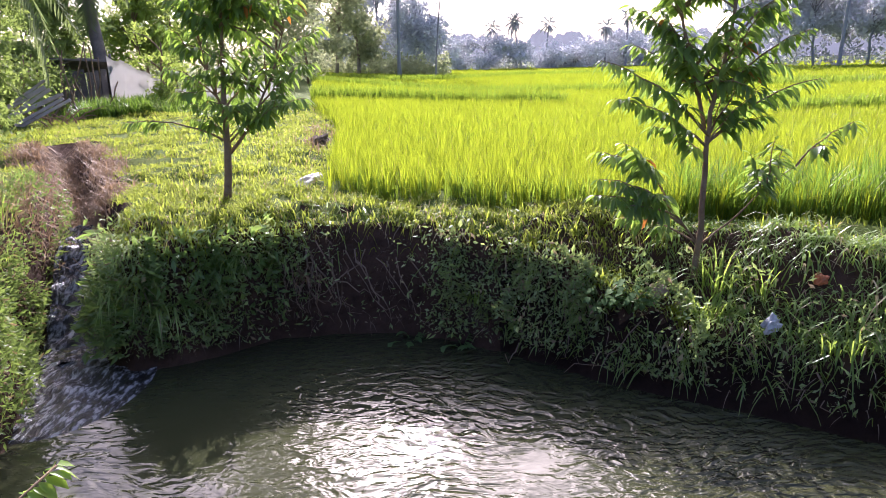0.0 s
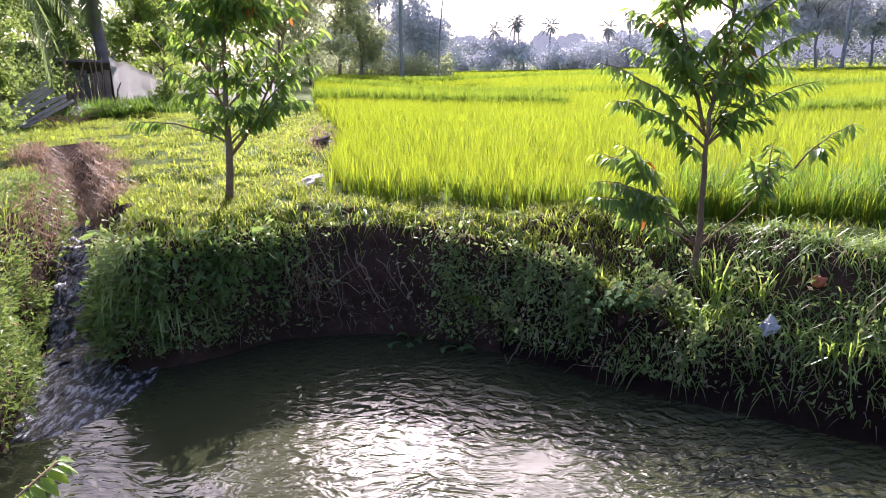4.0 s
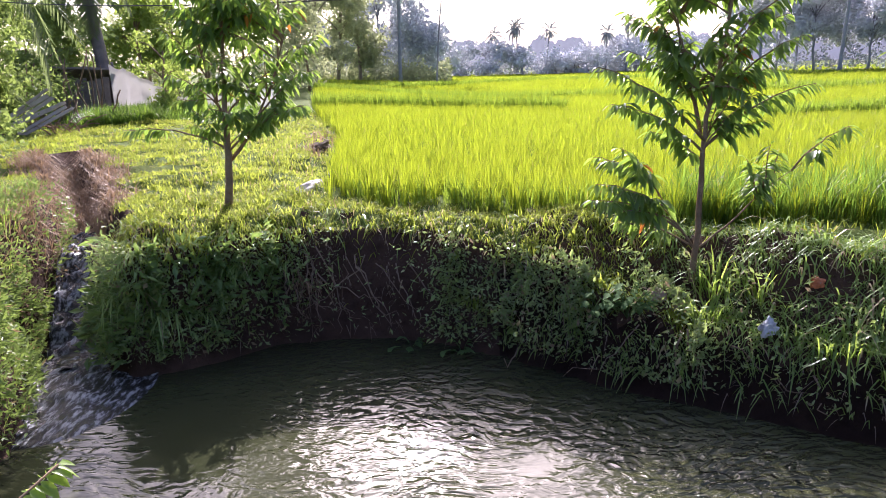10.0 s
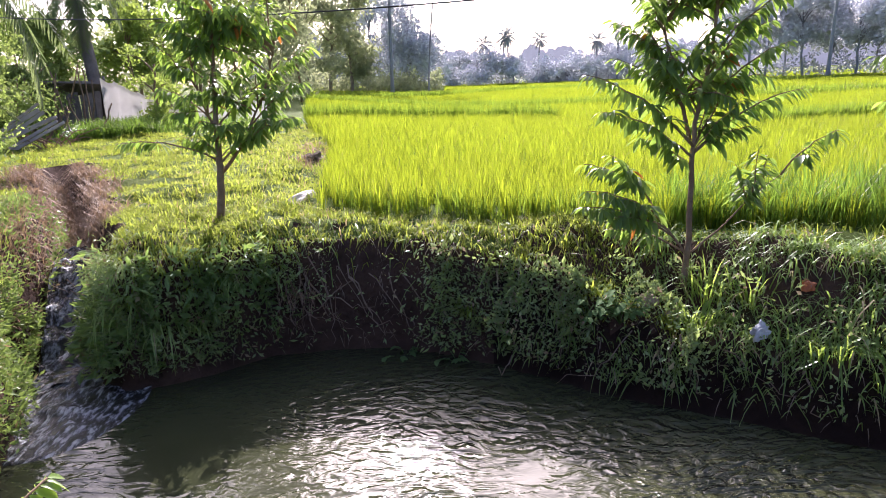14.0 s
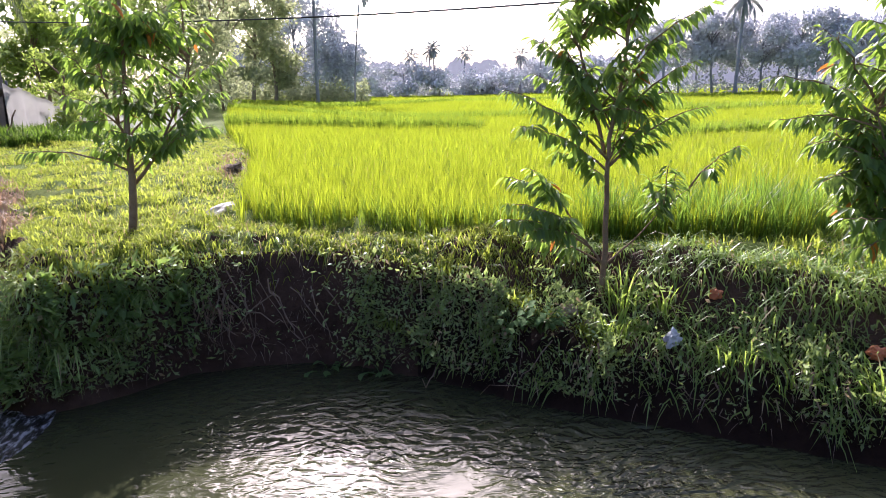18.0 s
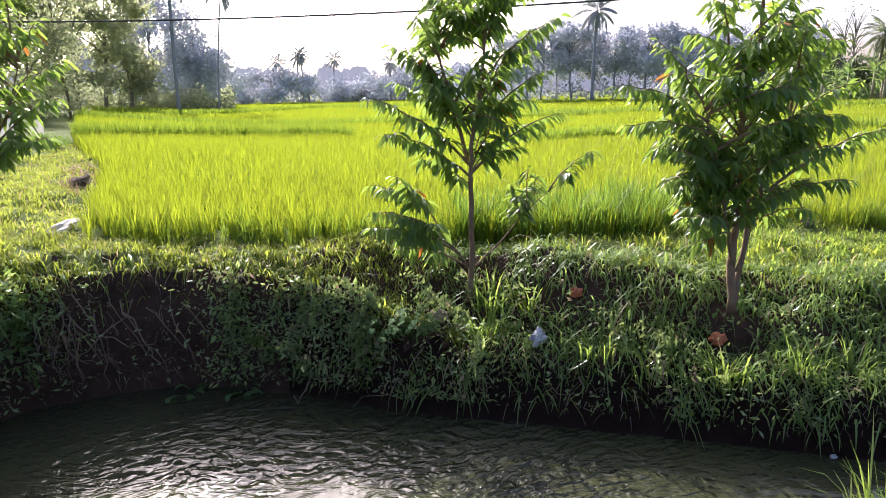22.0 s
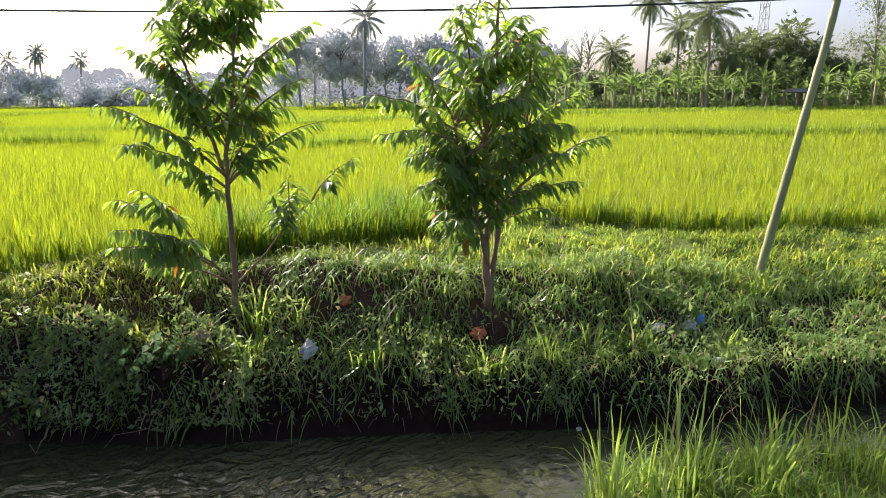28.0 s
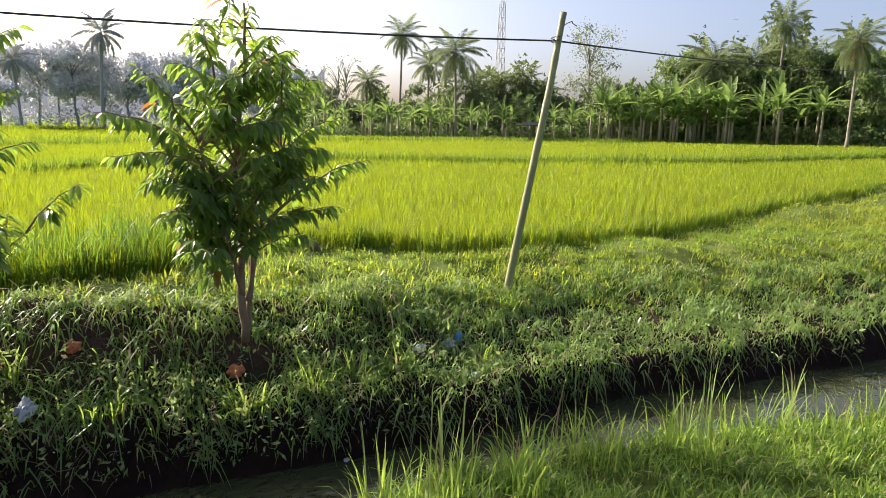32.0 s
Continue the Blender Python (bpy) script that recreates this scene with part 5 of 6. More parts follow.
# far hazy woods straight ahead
thicket("distant_woods", "pale hazy line of distant woods across the paddies", -3, 21, 112, 3.2, 9000, 0.35, FOL_HAZE, 2)
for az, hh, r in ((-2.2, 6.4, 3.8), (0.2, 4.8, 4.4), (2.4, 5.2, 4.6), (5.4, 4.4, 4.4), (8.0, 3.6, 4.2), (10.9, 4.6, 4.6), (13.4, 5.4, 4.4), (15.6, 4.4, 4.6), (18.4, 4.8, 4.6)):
    tree(polar(az, 110 + rng.uniform(-4, 6)), hh, r, FOL_HAZE, "hazy grey-green distant tree at the edge of the paddies", 1800, 0.38, 0.2, 0.15, 10)
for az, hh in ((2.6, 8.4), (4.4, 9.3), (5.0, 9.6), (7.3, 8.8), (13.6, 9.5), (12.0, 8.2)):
    palm(polar(az, 112), hh - 1.9, 1.9, FROND_HAZE, "hazy distant coconut palm above the woods", (rng.normal(0, 0.4), 0), 15, 0.16)
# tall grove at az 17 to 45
thicket("grove_undergrowth", "haze-pale undergrowth below the tall hazy trees", 17, 44, 92, 3.4, 6000, 0.38, FOL_HAZE, 2)
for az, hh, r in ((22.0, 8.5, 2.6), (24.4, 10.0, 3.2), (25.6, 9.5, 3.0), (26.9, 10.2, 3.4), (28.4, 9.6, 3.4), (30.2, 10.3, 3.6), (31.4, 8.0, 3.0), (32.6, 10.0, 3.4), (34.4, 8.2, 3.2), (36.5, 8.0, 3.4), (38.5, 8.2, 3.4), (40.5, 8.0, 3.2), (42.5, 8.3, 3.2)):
    tree(polar(az, 90 + rng.uniform(-3, 5)), hh, r, FOL_HAZE, "tall hazy tree with a bare trunk and high crown", 2200, 0.36, 0.17, 0.40, 11)
palm(polar(28.5, 82), 10.4, 3.0, FROND_HAZE, "tall hazy coconut palm in front of the grove", (0.4, 0), 20, 0.2)
palm(polar(23.3, 84), 7.2, 2.5, FROND_HAZE, "hazy coconut palm standing apart at the field edge", (-0.4, 0), 18, 0.16)
# left woods
thicket("left_undergrowth", "tangled green undergrowth at the paddy's far corner", -16, -0.5, 74, 3.2, 9000, 0.36, FOL_MID, 8)
for az, dist, hh, r, mt in ((-11.6, 62, 11, 3.5, FOL_MID), (-9.8, 70, 12, 4.0, FOL_MID), (-8.0, 72, 11, 3.5, FOL_MID), (-6.3, 84, 12.5, 4.6, FOL_HAZE), (-4.6, 86, 12.5, 4.5, FOL_HAZE), (-3.2, 86, 10, 4.2, FOL_HAZE), (-2.0, 88, 7.5, 3.4, FOL_HAZE), (-13.5, 58, 11, 3.6, FOL_MID)):
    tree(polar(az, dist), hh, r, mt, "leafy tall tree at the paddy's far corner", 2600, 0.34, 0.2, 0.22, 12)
palm(polar(-4.7, 68), 13.0, 3.2, FROND_HAZE, "tall thin coconut palm with a bare grey trunk", (0.3, 0), 18, 0.17)
palm(polar(-1.7, 70), 12.0, 2.6, FROND_HAZE, "slender leaning palm beside the paddies", (1.2, 0), 12, 0.09)
# grove on the right: bananas, coconut and areca palms
thicket("right_undergrowth", "dense green undergrowth below the palms", 41, 94, 69.5, ((41, 64, 70, 94), (1.8, 1.9, 2.0, 2.6)), 14000, 0.4, FOL_NEAR, 5)
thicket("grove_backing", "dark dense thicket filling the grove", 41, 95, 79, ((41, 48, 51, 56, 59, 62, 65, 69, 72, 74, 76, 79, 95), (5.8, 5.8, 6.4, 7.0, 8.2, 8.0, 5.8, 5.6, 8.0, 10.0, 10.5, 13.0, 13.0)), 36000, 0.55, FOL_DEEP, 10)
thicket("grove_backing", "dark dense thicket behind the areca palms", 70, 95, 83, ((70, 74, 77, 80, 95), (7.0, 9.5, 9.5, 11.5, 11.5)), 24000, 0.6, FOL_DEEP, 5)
thicket("grove_front", "tangled green thicket at the front of the grove", 41, 95, 74, ((41, 48, 51, 56, 60, 65, 69, 73, 78, 95), (3.0, 3.2, 3.8, 4.6, 5.2, 3.8, 4.2, 5.6, 8.0, 9.5)), 24000, 0.5, FOL_NEAR, 6)
for az, dist, hh, fl, nm in ((51.2, 76, 11.0, 2.7, "tall coconut palm above the grove"), (53.5, 80, 8.3, 2.8, "coconut palm half hidden in the grove"), (55.9, 69, 8.6, 3.6, "large coconut palm at the paddy edge"), (48.3, 80, 6.2, 2.6, "small coconut palm behind the grove"),
                          (59.5, 80, 6.0, 3.0, "oil palm in the grove"), (61.5, 82, 6.2, 3.2, "oil palm in the grove"), (63.0, 80, 5.0, 3.0, "oil palm in the grove"), (57.5, 78, 5.6, 3.2, "oil palm in the grove"), (75.6, 76, 8.0, 4.0, "large palm with drooping fronds"), (78.3, 78, 8.2, 3.6, "palm with drooping fronds"), (80.4, 75, 11.6, 2.8, "tall areca palm above the grove"), (82.4, 77, 8.6, 2.8, "areca palm in the grove")):
    palm(polar(az, dist), hh, fl, FROND, nm, (rng.normal(0, 0.3), rng.normal(0, 0.3)), 32, 0.13, droop=0.5 if "droop" in nm else 0.4)
ORANGE = leafy("palm_fruit", (0.45, 0.16, 0.03), (0.55, 0.24, 0.05), (0.5, 0.2, 0.04), 0.2, 0.6)
palm(polar(85.4, 62), 8.3, 2.6, FROND, "areca palm with an orange fruit cluster at the field edge", (0.25, 0.1), 34, 0.13, "areca_palm", PALE_BARK, 0.0, 0.5, ((ORANGE, 1.0),))
for az, dist, hh, r, n in ((45.9, 78, 9.6, 1.9, 90), (46.9, 79, 9.4, 1.8, 90)):
    tree(polar(az, dist), hh, r, FOL_SOFT, "nearly bare tree with thin grey twigs", n, 0.22, 0.12, 0.35, 18)
tree(polar(66.8, 71), 11.8, 3.0, FOL_SOFT, "tall airy tree with sparse pale brown leaves", 2600, 0.15, 0.12, 0.35, 22)
for az, dist, hh, r, n in ((51.3, 82, 6.2, 2.4, 900), (68.0, 78, 7.0, 2.6, 700), (64.5, 80, 5.6, 2.5, 800), (73.8, 84, 10, 3.6, 1300), (77.0, 82, 9.4, 3.4, 1300), (80.6, 80, 10, 3.4, 1400), (83.2, 78, 9.4, 3.2, 1300), (86.5, 72, 9.0, 3.2, 1300), (89, 70, 9, 3.2, 1000), (75.3, 77, 8.6, 2.6, 1300), (79.0, 76, 8.8, 2.8, 1400), (81.6, 76, 9.6, 2.8, 1400), (84.6, 75, 8.8, 2.6, 1300), (72.0, 78, 6.4, 2.4, 900), (70, 77, 6.0, 2.2, 900), (45, 84, 6, 2.6, 800), (43, 88, 6.4, 2.6, 800)):
    tree(polar(az, dist), hh, r, FOL_NEAR if az > 70 else FOL_SOFT, "leafy tree in the grove beyond the paddies", int(n * 2.2), 0.3, 0.16, 0.3, 8)
for i in range(150):
    az = rng.uniform(44, 84) if i > 44 else rng.uniform(68, 78)
    banana(polar(az, 68 + rng.uniform(0, 5)), rng.uniform(1.7, 4.6) if az < 66 else rng.uniform(3.0, 6.6), "banana plant with broad upright leaves at the field edge")

# radio mast
mast = thing("radio_mast", polar(59.3, 200, -0.3), "slender red and white lattice radio mast far off", "mast")
STEEL = plain("painted_steel", (0.6, 0.6, 0.62), (0.55, 0.52, 0.54), 0.2, 0.6, 0.1, 0.01)
for sx, sy in ((-1, -1), (1, -1), (1, 1), (-1, 1)):
    part("leg", mesh_np("leg", *tube_np([(sx * 1.25, sy * 1.25, 0), (sx * 0.4, sy * 0.4, 45)], 0.11, 4), STEEL), mast)
braces = []
for k in range(16):
    z0, z1 = k * 2.8, k * 2.8 + 2.8
    w0, w1 = 1.25 - 0.85 * z0 / 45, 1.25 - 0.85 * z1 / 45
    for q in range(4):
        c, s = math.cos(q * math.pi / 2), math.sin(q * math.pi / 2)
        rot = lambda u, v_, z_: (u * c - v_ * s, u * s + v_ * c, z_)
        braces.append(tube_np([rot(-w0, -w0, z0), rot(w1, -w1, z1)], 0.09, 4))
        braces.append(tube_np([rot(-w0, -w0, z0), rot(w0, -w0, z0)], 0.09, 4))
part("lattice", mesh_np("lattice", *joined(braces), STEEL), mast)

# small shelter at the edge of the grove
shelter = thing("field_shelter", polar(62.2, 66.5), "small open field shelter with a dark roof", "shelter")
part("roof", mesh_np("roof", np.array([(-1.5, -0.9, 1.75), (1.5, -0.9, 1.75), (1.5, 0.9, 1.75), (-1.5, 0.9, 1.75), (-1.4, 0, 2.05), (1.4, 0, 2.05), (-1.5, -0.9, 1.68), (1.5, -0.9, 1.68), (1.5, 0.9, 1.68), (-1.5, 0.9, 1.68)]),
     [np.array([(0, 1, 5, 4), (2, 3, 4, 5), (6, 9, 8, 7), (0, 6, 7, 1), (2, 8, 9, 3), (1, 7, 8, 2), (3, 9, 6, 0)]), np.array([(3, 0, 4), (1, 2, 5)])], CABLE), shelter)
for sx in (-1.2, 1.2):
    for sy in (-0.6, 0.6):
        part("post", mesh_np("post", *tube_np([(sx, sy, 0), (sx, sy, 1.75)], 0.05, 6), BARK, True), shelter)

# ---- the stream that falls into the pool ----
def foam_material():
    m, nt, p, out = shader("falling_water")
    geo = nt.nodes.new("ShaderNodeNewGeometry")
    st = nt.nodes.new("ShaderNodeMapping")
    st.inputs["Scale"].default_value = (7.0, 2.6, 5.0)
    st.inputs["Rotation"].default_value = (0, 0, radians(28))
    nt.links.new(geo.outputs["Position"], st.inputs["Vector"])
    a = add(nt, "ShaderNodeTexNoise", Scale=2.2, Detail=5.0, Roughness=0.7)
    nt.links.new(st.outputs[0], a.inputs["Vector"])
    foam = ramp(nt, a.outputs["Fac"], 0.47, 0.67)
    nt.links.new(mixed(nt, (0.022, 0.022, 0.021), (0.5, 0.52, 0.55), foam), p.inputs["Base Color"])
    nt.links.new(ramp(nt, foam, -0.2, 2.0), p.inputs["Roughness"])
    bumped(nt, p, a.outputs["Fac"], 0.9, 0.06)
    return m


FOAM = foam_material()
k = np.linspace(2.3, len(GULLY) - 1.25, 90)
mid = np.stack([np.interp(k, np.arange(len(GULLY)), GULLY[:, c]) for c in range(3)], -1)
mid[:, 2] += 0.0
# small steps in the fall
mid[:, 2] = np.maximum(mid[:, 2] + 0.03 * np.sin(k * 9.0) + 0.02 * np.sin(k * 17.0 + 1), WATER_Z - 0.02)
tan = unit(np.gradient(mid[:, :2], axis=0))
across = np.stack([-tan[:, 1], tan[:, 0]], -1)
w = np.linspace(-1, 1, 11)
half = np.interp(k, [0, 3, 5, 6], [0.17, 0.21, 0.25, 0.34])
SX = mid[:, None, 0] + across[:, None, 0] * w[None] * half[:, None]
SY = mid[:, None, 1] + across[:, None, 1] * w[None] * half[:, None]
SZ = mid[:, None, 2] + 0.03 + 0.05 * vnoise(SX, SY, 8.0, 14) + 0.03 * vnoise(SX, SY, 19.0, 16) - 0.02 * np.abs(w)[None] ** 3
ij = (np.arange(89)[:, None] * 11 + np.arange(10)[None]).ravel()
stream = new("waterfall", mesh_np("waterfall", np.stack([SX, SY, SZ], -1).reshape(-1, 3), np.stack([ij, ij + 11, ij + 12, ij + 1], -1), FOAM, True))
tagged(stream, "small stream tumbling down a gully into the pool", "water", kind="structure")
# broken water where it meets the pool
r, a = np.meshgrid(np.linspace(0, 1, 26), np.linspace(0, 2 * np.pi, 40), indexing="ij")
FX, FY = -3.66 + r * (0.7 * np.cos(a) + 0.1), 6.25 + r * 1.0 * np.sin(a)
FZ = WATER_Z + 0.006 + (0.05 * (1 - r) + 0.01) * np.clip(vnoise(FX, FY, 7.0, 15) + 0.55, 0, 2) * (1 - r**3) - 0.02 * (r > 0.98)
ij = (np.arange(25)[:, None] * 40 + np.arange(39)[None]).ravel()
churn = new("churned_water", mesh_np("churned_water", np.stack([FX, FY, FZ], -1).reshape(-1, 3), np.stack([ij, ij + 40, ij + 41, ij + 1], -1), FOAM, True))
tagged(churn, "foaming water below the small fall", "water", kind="structure")

# ---- roots in the washed-out hollow ----
for i in range(34):
    x0 = rng.normal(-1.1, 0.5) if i < 22 else rng.uniform(0.2, 4.5)
    if i < 22:
        y0, z0, z1 = 7.36 + 0.05 * rng.random(), rng.uniform(-0.5, -0.15), rng.uniform(-1.2, -0.75)
    else:
        y0 = float(np.interp(x0, POOL[5:16, 0], POOL[5:16, 1])) + 0.12
        z0, z1 = -0.75 + rng.uniform(-0.2, 0.1), -1.2 + rng.uniform(0, 0.15)
    p = curve_pts((x0, y0 + 0.08, z0), (x0 + rng.normal(0, 0.36), y0 - rng.uniform(0.06, 0.2), z1), n=8, wobble=0.03, sag=rng.uniform(-0.05, 0.2))
    ob = new("hanging_root", mesh_np("hanging_root", *tube_np(p, np.linspace(0.011, 0.003, 8) * rng.uniform(0.5, 1.3), 5), ROOT if i % 3 else BARK, True))
    tagged(ob, "thin pale root hanging from the eroded bank", "root", "roots hanging from the bank")

# ---- litter and small things on the banks ----
PLASTIC = plain("white_plastic", (0.58, 0.58, 0.58), (0.36, 0.36, 0.37), 6.0, 0.35, 0.3, 0.01)
SACK = plain("woven_sack", (0.66, 0.61, 0.56), (0.46, 0.41, 0.37), 5.0, 0.8, 0.5, 0.01, 70)
RUST = plain("orange_litter", (0.50, 0.14, 0.04), (0.38, 0.12, 0.05), 9.0, 0.6, 0.4, 0.01)
BLUE = plain("blue_plastic", (0.05, 0.22, 0.5), (0.08, 0.3, 0.55), 9.0, 0.4, 0.3, 0.01)
STONE = plain("mud_stone", (0.26, 0.20, 0.15), (0.34, 0.27, 0.21), 7.0, 0.9, 0.7, 0.02)
DARK = plain("rotten_straw", (0.13, 0.10, 0.07), (0.24, 0.19, 0.13), 6.0, 0.95, 0.8, 0.03)


def lump(name, at, size, mat, label, category, rough=0.3, rz=0.0, sink=0.25, group=""):
    """A crumpled or stony lump, uneven all round."""
    bm = bmesh.new()
    bmesh.ops.create_icosphere(bm, subdivisions=3, radius=1)
    off = Vector((at[0] * 3, at[1] * 5, 1.7))
    for v in bm.verts:
        k = 1 + rough * noise.noise(v.co * 1.6 + off) + rough * 0.6 * noise.noise(v.co * 4.1 + off)
        v.co = Vector((v.co.x * size[0], v.co.y * size[1], v.co.z * size[2])) * k
    me = bpy.data.meshes.new(name)
    bm.to_mesh(me)
    bm.free()
    me.materials.append(mat)
    ob = new(name, me)
    z = at[2] if len(at) > 2 else float(ground_z(at[0], at[1]))
    ob.matrix_world = pose(at[0], at[1], z + size[2] * (1 - 2 * sink), 0, 0, rz)
    return tagged(ob, label, category, group)


lump("plastic_bag", (2.76, 5.84), (0.075, 0.045, 0.07), PLASTIC, "crumpled white plastic bag caught on the bank", "bag", 1.0, 20, -0.6)
lump("sack", (-1.83, 9.2), (0.075, 0.42, 0.07), SACK, "pale woven sack slumped beside the rice", "sack", 0.35, -12)
lump("orange_litter", (4.27, 5.28), (0.075, 0.06, 0.055), RUST, "crumpled orange-red scrap lying in the grass", "litter", 0.5, 0, -0.25)
lump("orange_litter", (3.3, 6.15), (0.06, 0.05, 0.05), RUST, "small orange-red scrap on the slope", "litter", 0.5, 0, -0.3)
lump("plastic_scrap", (5.95, 4.48), (0.08, 0.06, 0.04), PLASTIC, "torn white plastic scrap in the long grass", "litter", 0.6, 30, -0.4)
lump("plastic_scrap", (6.3, 4.36), (0.07, 0.05, 0.04), PLASTIC, "torn white plastic scrap in the long grass", "litter", 0.6, -20, -0.4)
lump("blue_scrap", (6.46, 4.34), (0.05, 0.03, 0.06), BLUE, "bright blue plastic scrap in the grass", "litter", 0.5, 0, 0.0)
lump("plastic_scrap", (6.06, 3.87), (0.06, 0.05, 0.04), PLASTIC, "white plastic scrap at the grassy edge", "litter", 0.6, 0, 0.1)
lump("plastic_scrap", (4.62, 4.26, -1.3), (0.03, 0.025, 0.015), PLASTIC, "white scrap floating at the water's edge", "litter", 0.4, 0, 0.2)
lump("stone", (2.0, 6.54), (0.11, 0.09, 0.07), STONE, "brown earthy stone on the bank slope", "stone", 0.35, 10)
lump("stone", (2.2, 6.47), (0.12, 0.08, 0.08), STONE, "pale brown stone half covered by grass", "stone", 0.35, 50)
lump("earth_clod", (-2.45, 13.3), (0.13, 0.25, 0.13), DARK, "dark rotten straw heap on the bund", "heap", 0.8)
lump("earth_clod", (7.55, 7.7), (0.09, 0.08, 0.07), DARK, "dark clod of earth at the rice edge", "heap", 0.45)
lump("stone", (-6.7, 9.3), (0.12, 0.1, 0.07), STONE, "dark stone in the dry grass by the gully", "stone", 0.3)

# broad-leaved weed on the bank and a shrub beside the camera
def broad_weed(name, base, n, spread, h, size, mat, label, lean=(0, 0)):
    t = thing(name, base, label, "plant")
    for i in range(n):
        a = i * 2.4 + rng.uniform(-0.3, 0.3)
        r = spread * math.sqrt((i + 0.5) / n)
        tip = np.array([r * math.cos(a) + lean[0], r * math.sin(a) + lean[1], h * (1 - 0.5 * (i + 0.5) / n)])
        path = curve_pts((0, 0, 0), tip, n=5, lift=0.03)
        m = 5
        kk = np.linspace(0.35, 1, m)
        P = np.stack([np.interp(kk * 4, np.arange(5), path[:, c]) for c in range(3)], -1)
        D = np.stack([np.cos(a + np.linspace(-1.2, 1.2, m)), np.sin(a + np.linspace(-1.2, 1.2, m)), np.full(m, -0.05)], -1)
        S = np.cross(D, (0, 0, 1.0))
        L = size * rng.uniform(0.7, 1.2, m)
        v, f = joined([tube_np(path, 0.004, 4), leaves_np(P, D, S, L, L * 0.6, 0.15, 0.3)])
        part("shoot", mesh_np("shoot", v, f, mat, True), t)
    return t


WEED_LEAF = leafy("broad_weed_leaf", (0.08, 0.15, 0.055), (0.13, 0.20, 0.075), (0.26, 0.40, 0.11), 0.35, 0.75, 1.0, shine=0.06)
for bx, by, n, h in ((1.68, 6.32, 15, 0.38), (1.45, 6.45, 9, 0.28), (-0.4, 7.3, 5, 0.2), (0.15, 7.1, 5, 0.22)):
    broad_weed("broad_leaved_weed", (bx, by, float(ground_z(bx, by))), n, 0.24, h, 0.09, WEED_LEAF, "pale broad-leaved weed growing on the bank", (0, -0.1))

rng = np.random.default_rng(33)
shrub = thing("shrub", (-1.35, 1.05, 0.0), "young annona shrub with bright leaves on the near bank", "shrub")
for tip in ((0.47, 0.87, 0.69), (0.1, 0.8, 0.46), (-0.25, 0.5, 0.6), (-0.3, 0.15, 0.7)):
    path = curve_pts((0, 0, 0), tip, n=9, lift=0.1)
    wd, P, D, S, L = branch_set(path, 0.007, 0.003, 0.5, 0.1, 0.085, 0.3, 0.0075, 0.08)
    part("limb", mesh_np("limb", *wd[0], BARK, True), shrub)
    v, f = leaves_np(P, D, S, L, L * 0.5, 0.2, 0.3)
    part("foliage", mesh_np("foliage", v, f, ANNONA_BRIGHT, True), shrub)

# ---- behind the lawn: hut, netting, planks, palms and bushes ----
BOARD = plain("dark_board", (0.14, 0.125, 0.115), (0.24, 0.21, 0.19), 2.0, 0.85, 0.5, 0.02, 20)
GREYWOOD = plain("weathered_plank", (0.55, 0.48, 0.43), (0.36, 0.31, 0.27), 3.0, 0.85, 0.6, 0.01, 30)
NET = leafy("white_sheet", (0.7, 0.7, 0.69), (0.64, 0.64, 0.63), (0.76, 0.75, 0.72), 0.68, 0.7, 2.0)


def slab(size, mat, name):
    bm = bmesh.new()
    bmesh.ops.create_cube(bm, size=1)
    for v in bm.verts:
        v.co = Vector((v.co.x * size[0], v.co.y * size[1], v.co.z * size[2]))
    bmesh.ops.bevel(bm, geom=bm.edges[:], offset=min(size) * 0.15, segments=1, affect="EDGES")
    me = bpy.data.meshes.new(name)
    bm.to_mesh(me)
    bm.free()
    me.materials.append(mat)
    return me


DEADWOOD = plain("dead_wood", (0.22, 0.13, 0.10), (0.30, 0.2, 0.15), 5.0, 0.9, 0.4, 0.005, 40)
hb = polar(-28.9, 27.5)
hut = thing("hut", hb, "small ruined hut of blackened boards under trees", "hut")
hut.rotation_euler = (0, 0, radians(28))
for i in range(8):
    part("board", slab((0.2, 0.03, 1.35 + 0.12 * math.sin(i * 2.1)), BOARD, "board"), hut, m=pose(-0.8 + 0.22 * i, 0, 0.66, 0, rng.uniform(-3, 3), 0))
for i in range(5):
    part("board", slab((0.03, 0.24, 1.3), BOARD, "board"), hut, m=pose(0.98, 0.2 + 0.26 * i, 0.64))
part("roof", slab((2.3, 1.7, 0.07), BOARD, "roof"), hut, "dark sagging roof", pose(0.05, 0.6, 1.5, -14, 4, 0))
for px in (-0.95, 1.0):
    part("post", mesh_np("post", *tube_np([(px, -0.05, 0), (px + 0.04, -0.05, 1.9)], 0.05, 6), BOARD, True), hut)
part("rail", mesh_np("rail", *tube_np([(-1.3, -0.1, 1.35), (0.1, -0.1, 1.75), (1.2, -0.1, 1.6)], 0.035, 5), BOARD, True), hut)

